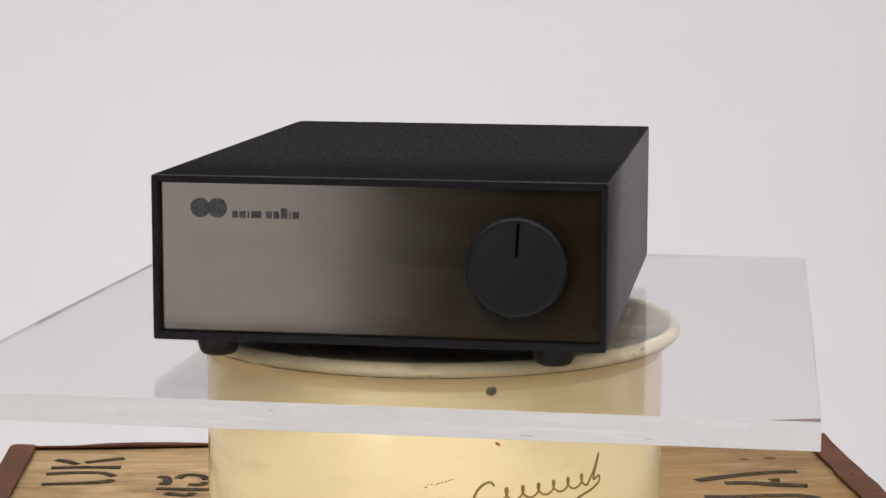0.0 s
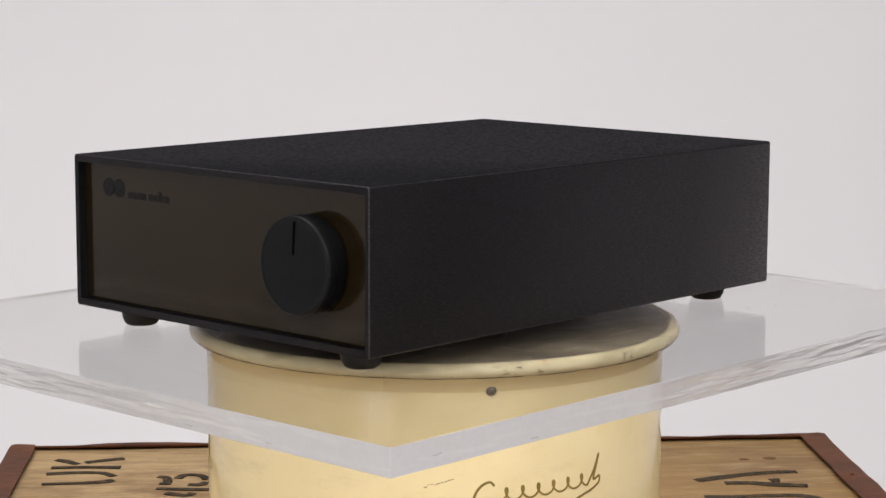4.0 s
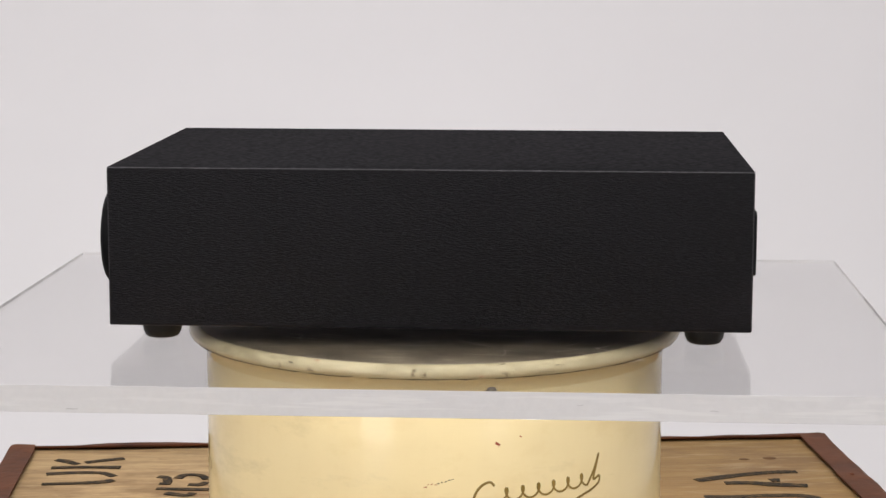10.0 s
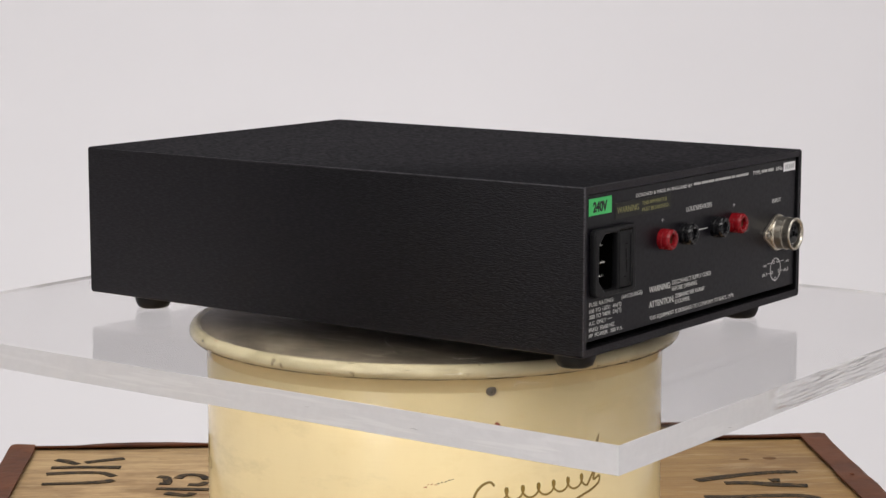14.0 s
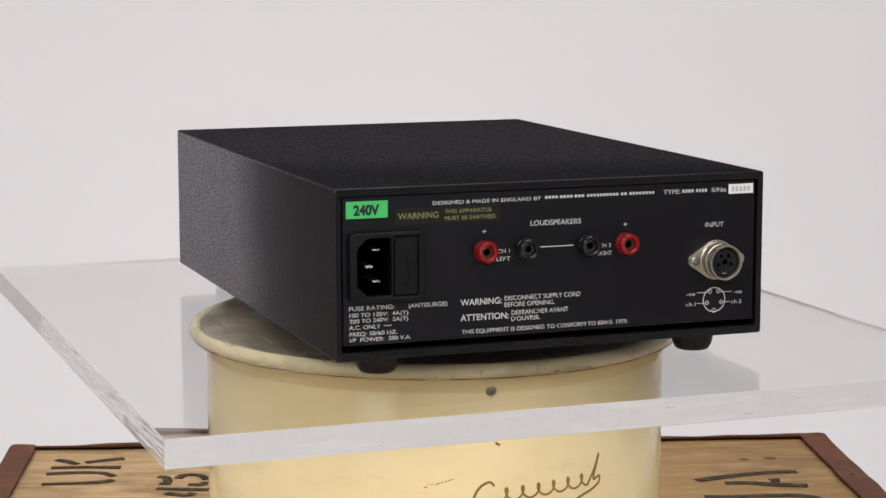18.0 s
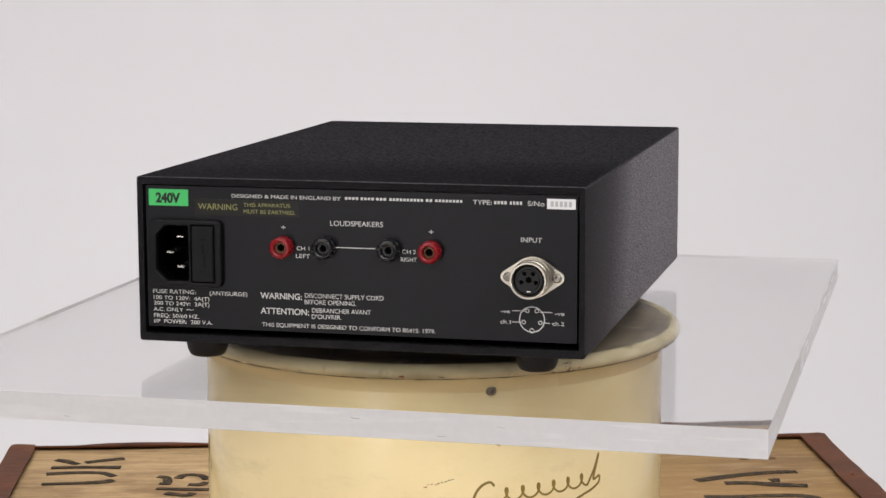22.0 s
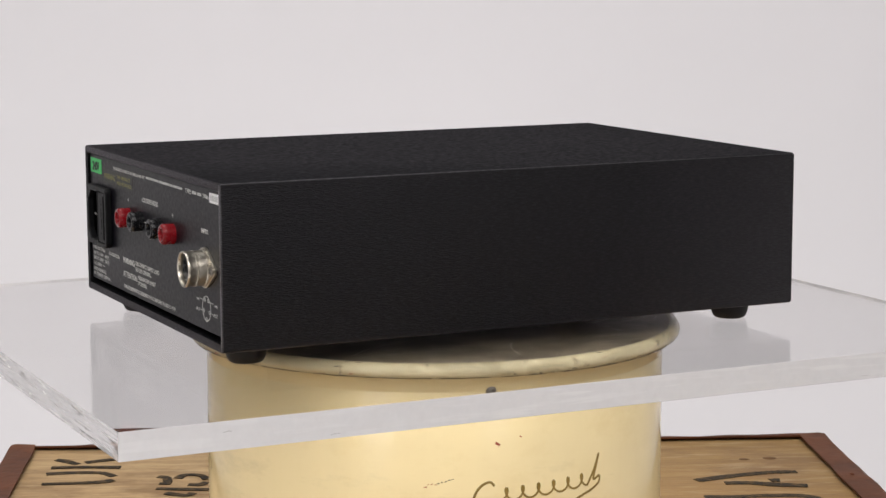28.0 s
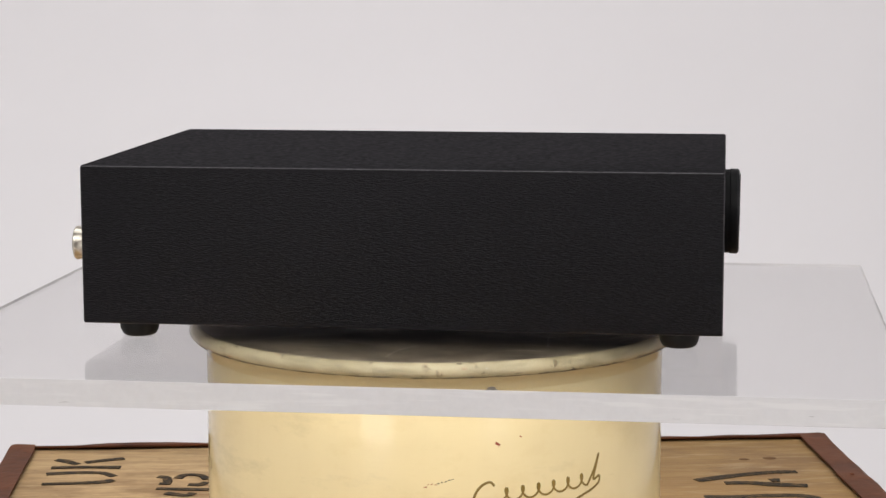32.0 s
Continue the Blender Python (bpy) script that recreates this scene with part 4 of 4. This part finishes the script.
        lathe(bm, [(0.0052, 0), (0.0052, 0.0026), (0.0050, 0.0028), (0.0050, 0.0033), (0.0052, 0.0035), (0.0052, 0.0058), (0.0050, 0.0065), (0.0044, 0.0071), (0.0036, 0.0072), (0.0030, 0.0068), (0.0027, 0.0060), (0.0026, 0.0014), (0, 0.0014)], 40)
        sock = part("loudspeaker_socket", bm, material, amp, label, rear(u, z) @ Matrix.Diagonal((0.95, 0.95, 0.86, 1)))
        bm = bmesh.new()
        lathe(bm, [(0.0024, 0.0016), (0.0024, 0.0048), (0.0019, 0.0048), (0.0018, 0.0018), (0, 0.0018)], 28)
        part("contact_sleeve", bm, SLEEVE_BRASS if material is RED else CONTACT_GREY, sock)
        bm = bmesh.new()
        lathe(bm, [(0, 0.0030), (0.0017, 0.0030), (0.0017, 0.0019), (0, 0.0019)], 24)
        part("contact_bore", bm, SLOT_BLACK, sock)

    # input socket
    out, big, small, reach = [], 9.2, 2.9, 11.3
    alpha = math.degrees(math.acos((big - small) / reach))
    for cx, r, a0, a1 in ((reach, small, -alpha, alpha), (0, big, alpha, 180 - alpha), (-reach, small, 180 - alpha, 180 + alpha), (0, big, 180 + alpha, 360 - alpha)):
        out += [((cx + r * math.cos(radians(a0 + (a1 - a0) * k / 9))) / 1000, r * math.sin(radians(a0 + (a1 - a0) * k / 9)) / 1000) for k in range(10)]
    flange = part("input_socket", plate_mesh("input_socket", [out], 0.0014, NICKEL, 0.0002), None, amp, "nickel-plated round input socket", rear(78.0, 35.3))
    for sx in (-1, 1):
        bm = bmesh.new()
        lathe(bm, [(0.0021, 0.0013), (0.0021, 0.0018), (0.0014, 0.0024), (0.0006, 0.0024), (0.0005, 0.0017), (0, 0.0017)], 20, Matrix.Translation((sx * 0.0109, 0, 0)))
        part("screw", bm, STEEL, flange, "steel fixing screw")
    bm = bmesh.new()
    prof = [(0.0085, 0.0012), (0.0085, 0.0020), (0.0081, 0.0024), (0.0079, 0.0058), (0.0082, 0.0060), (0.0082, 0.0065), (0.0079, 0.0067)]
    prof += [(0.0079, 0.0094), (0.0081, 0.0098), (0.0082, 0.0106), (0.0080, 0.0111), (0.0073, 0.0111), (0.0070, 0.0107), (0.0068, 0.0100), (0.0067, 0.0012)]
    lathe(bm, prof, 56)
    part("barrel", bm, NICKEL, flange, "ridged nickel barrel")
    bm = bmesh.new()
    lathe(bm, [(0, 0.0094), (0.0046, 0.0094), (0.0049, 0.0090), (0.0060, 0.0090), (0.0063, 0.0084), (0.0066, 0.0082), (0.0066, 0.002), (0, 0.002)], 40)
    part("insert", bm, INSERT_GREY, flange, "black plastic contact insert")
    for u, z, c in ((0, 0, 0.0014), (-1.9, 2.7, 0.0010), (1.9, 2.7, 0.0010), (-3.2, -1.1, 0.0010), (3.2, -1.1, 0.0010)):
        bm = bmesh.new()
        lathe(bm, [(0, 0.00944), (c, 0.00944), (c, 0.0091), (0, 0.0091)], 20, Matrix.Translation((u / 1000, z / 1000 + 0.0002, 0)))
        part("contact_hole", bm, SLOT_BLACK, flange)
        bm = bmesh.new()
        lathe(bm, [(c, 0.0090), (c, 0.0097), (c + 0.0003, 0.0097), (c + 0.0003, 0.0090)], 20, Matrix.Translation((u / 1000, z / 1000 + 0.0002, 0)))
        part("contact_rim", bm, INSERT_GREY, flange)
    bm = bmesh.new()
    box(bm, (0, -0.0049, 0.0093), (0.0020, 0.0008, 0.0008), 0.0002, 1)
    part("key", bm, PIN, flange, "bright locating key")

    # feet
    for x in (-0.0778, 0.0778):
        for y in (-0.1305, 0.1305):
            bm = bmesh.new()
            lathe(bm, [(0, 0.0), (0.0098, 0.0), (0.0098, -0.0028), (0.0092, -0.0062), (0.0081, -0.0086), (0.0068, -FOOT), (0, -FOOT)], 40, Matrix.Translation((x, y, 0)))
            part("foot", bm, RUBBER, amp, "round black rubber foot")
    return amp


build_backdrop()
build_room()
build_crate()
build_drum()
DRUM_LID = build_lid()
SHEET = build_sheet()
AMP = build_amplifier()


def turned(degrees):
    """The turntable's pose: its top is a fraction of a degree out of level."""
    return pose(0, 0, 0, 0, 0, degrees) @ pose(0, 0, 0, -0.131, 0.148, 0)


def motions():
    for ob, seat in ((DRUM_LID, pose(0, 0, LID_TOP)), (SHEET, pose(0.0001, 0.0002, -FOOT)), (AMP, pose(AMP_X, AMP_Y, 0))):
        walk(ob, [(t, turned(a) @ seat) for t, a in TURN])


motions()
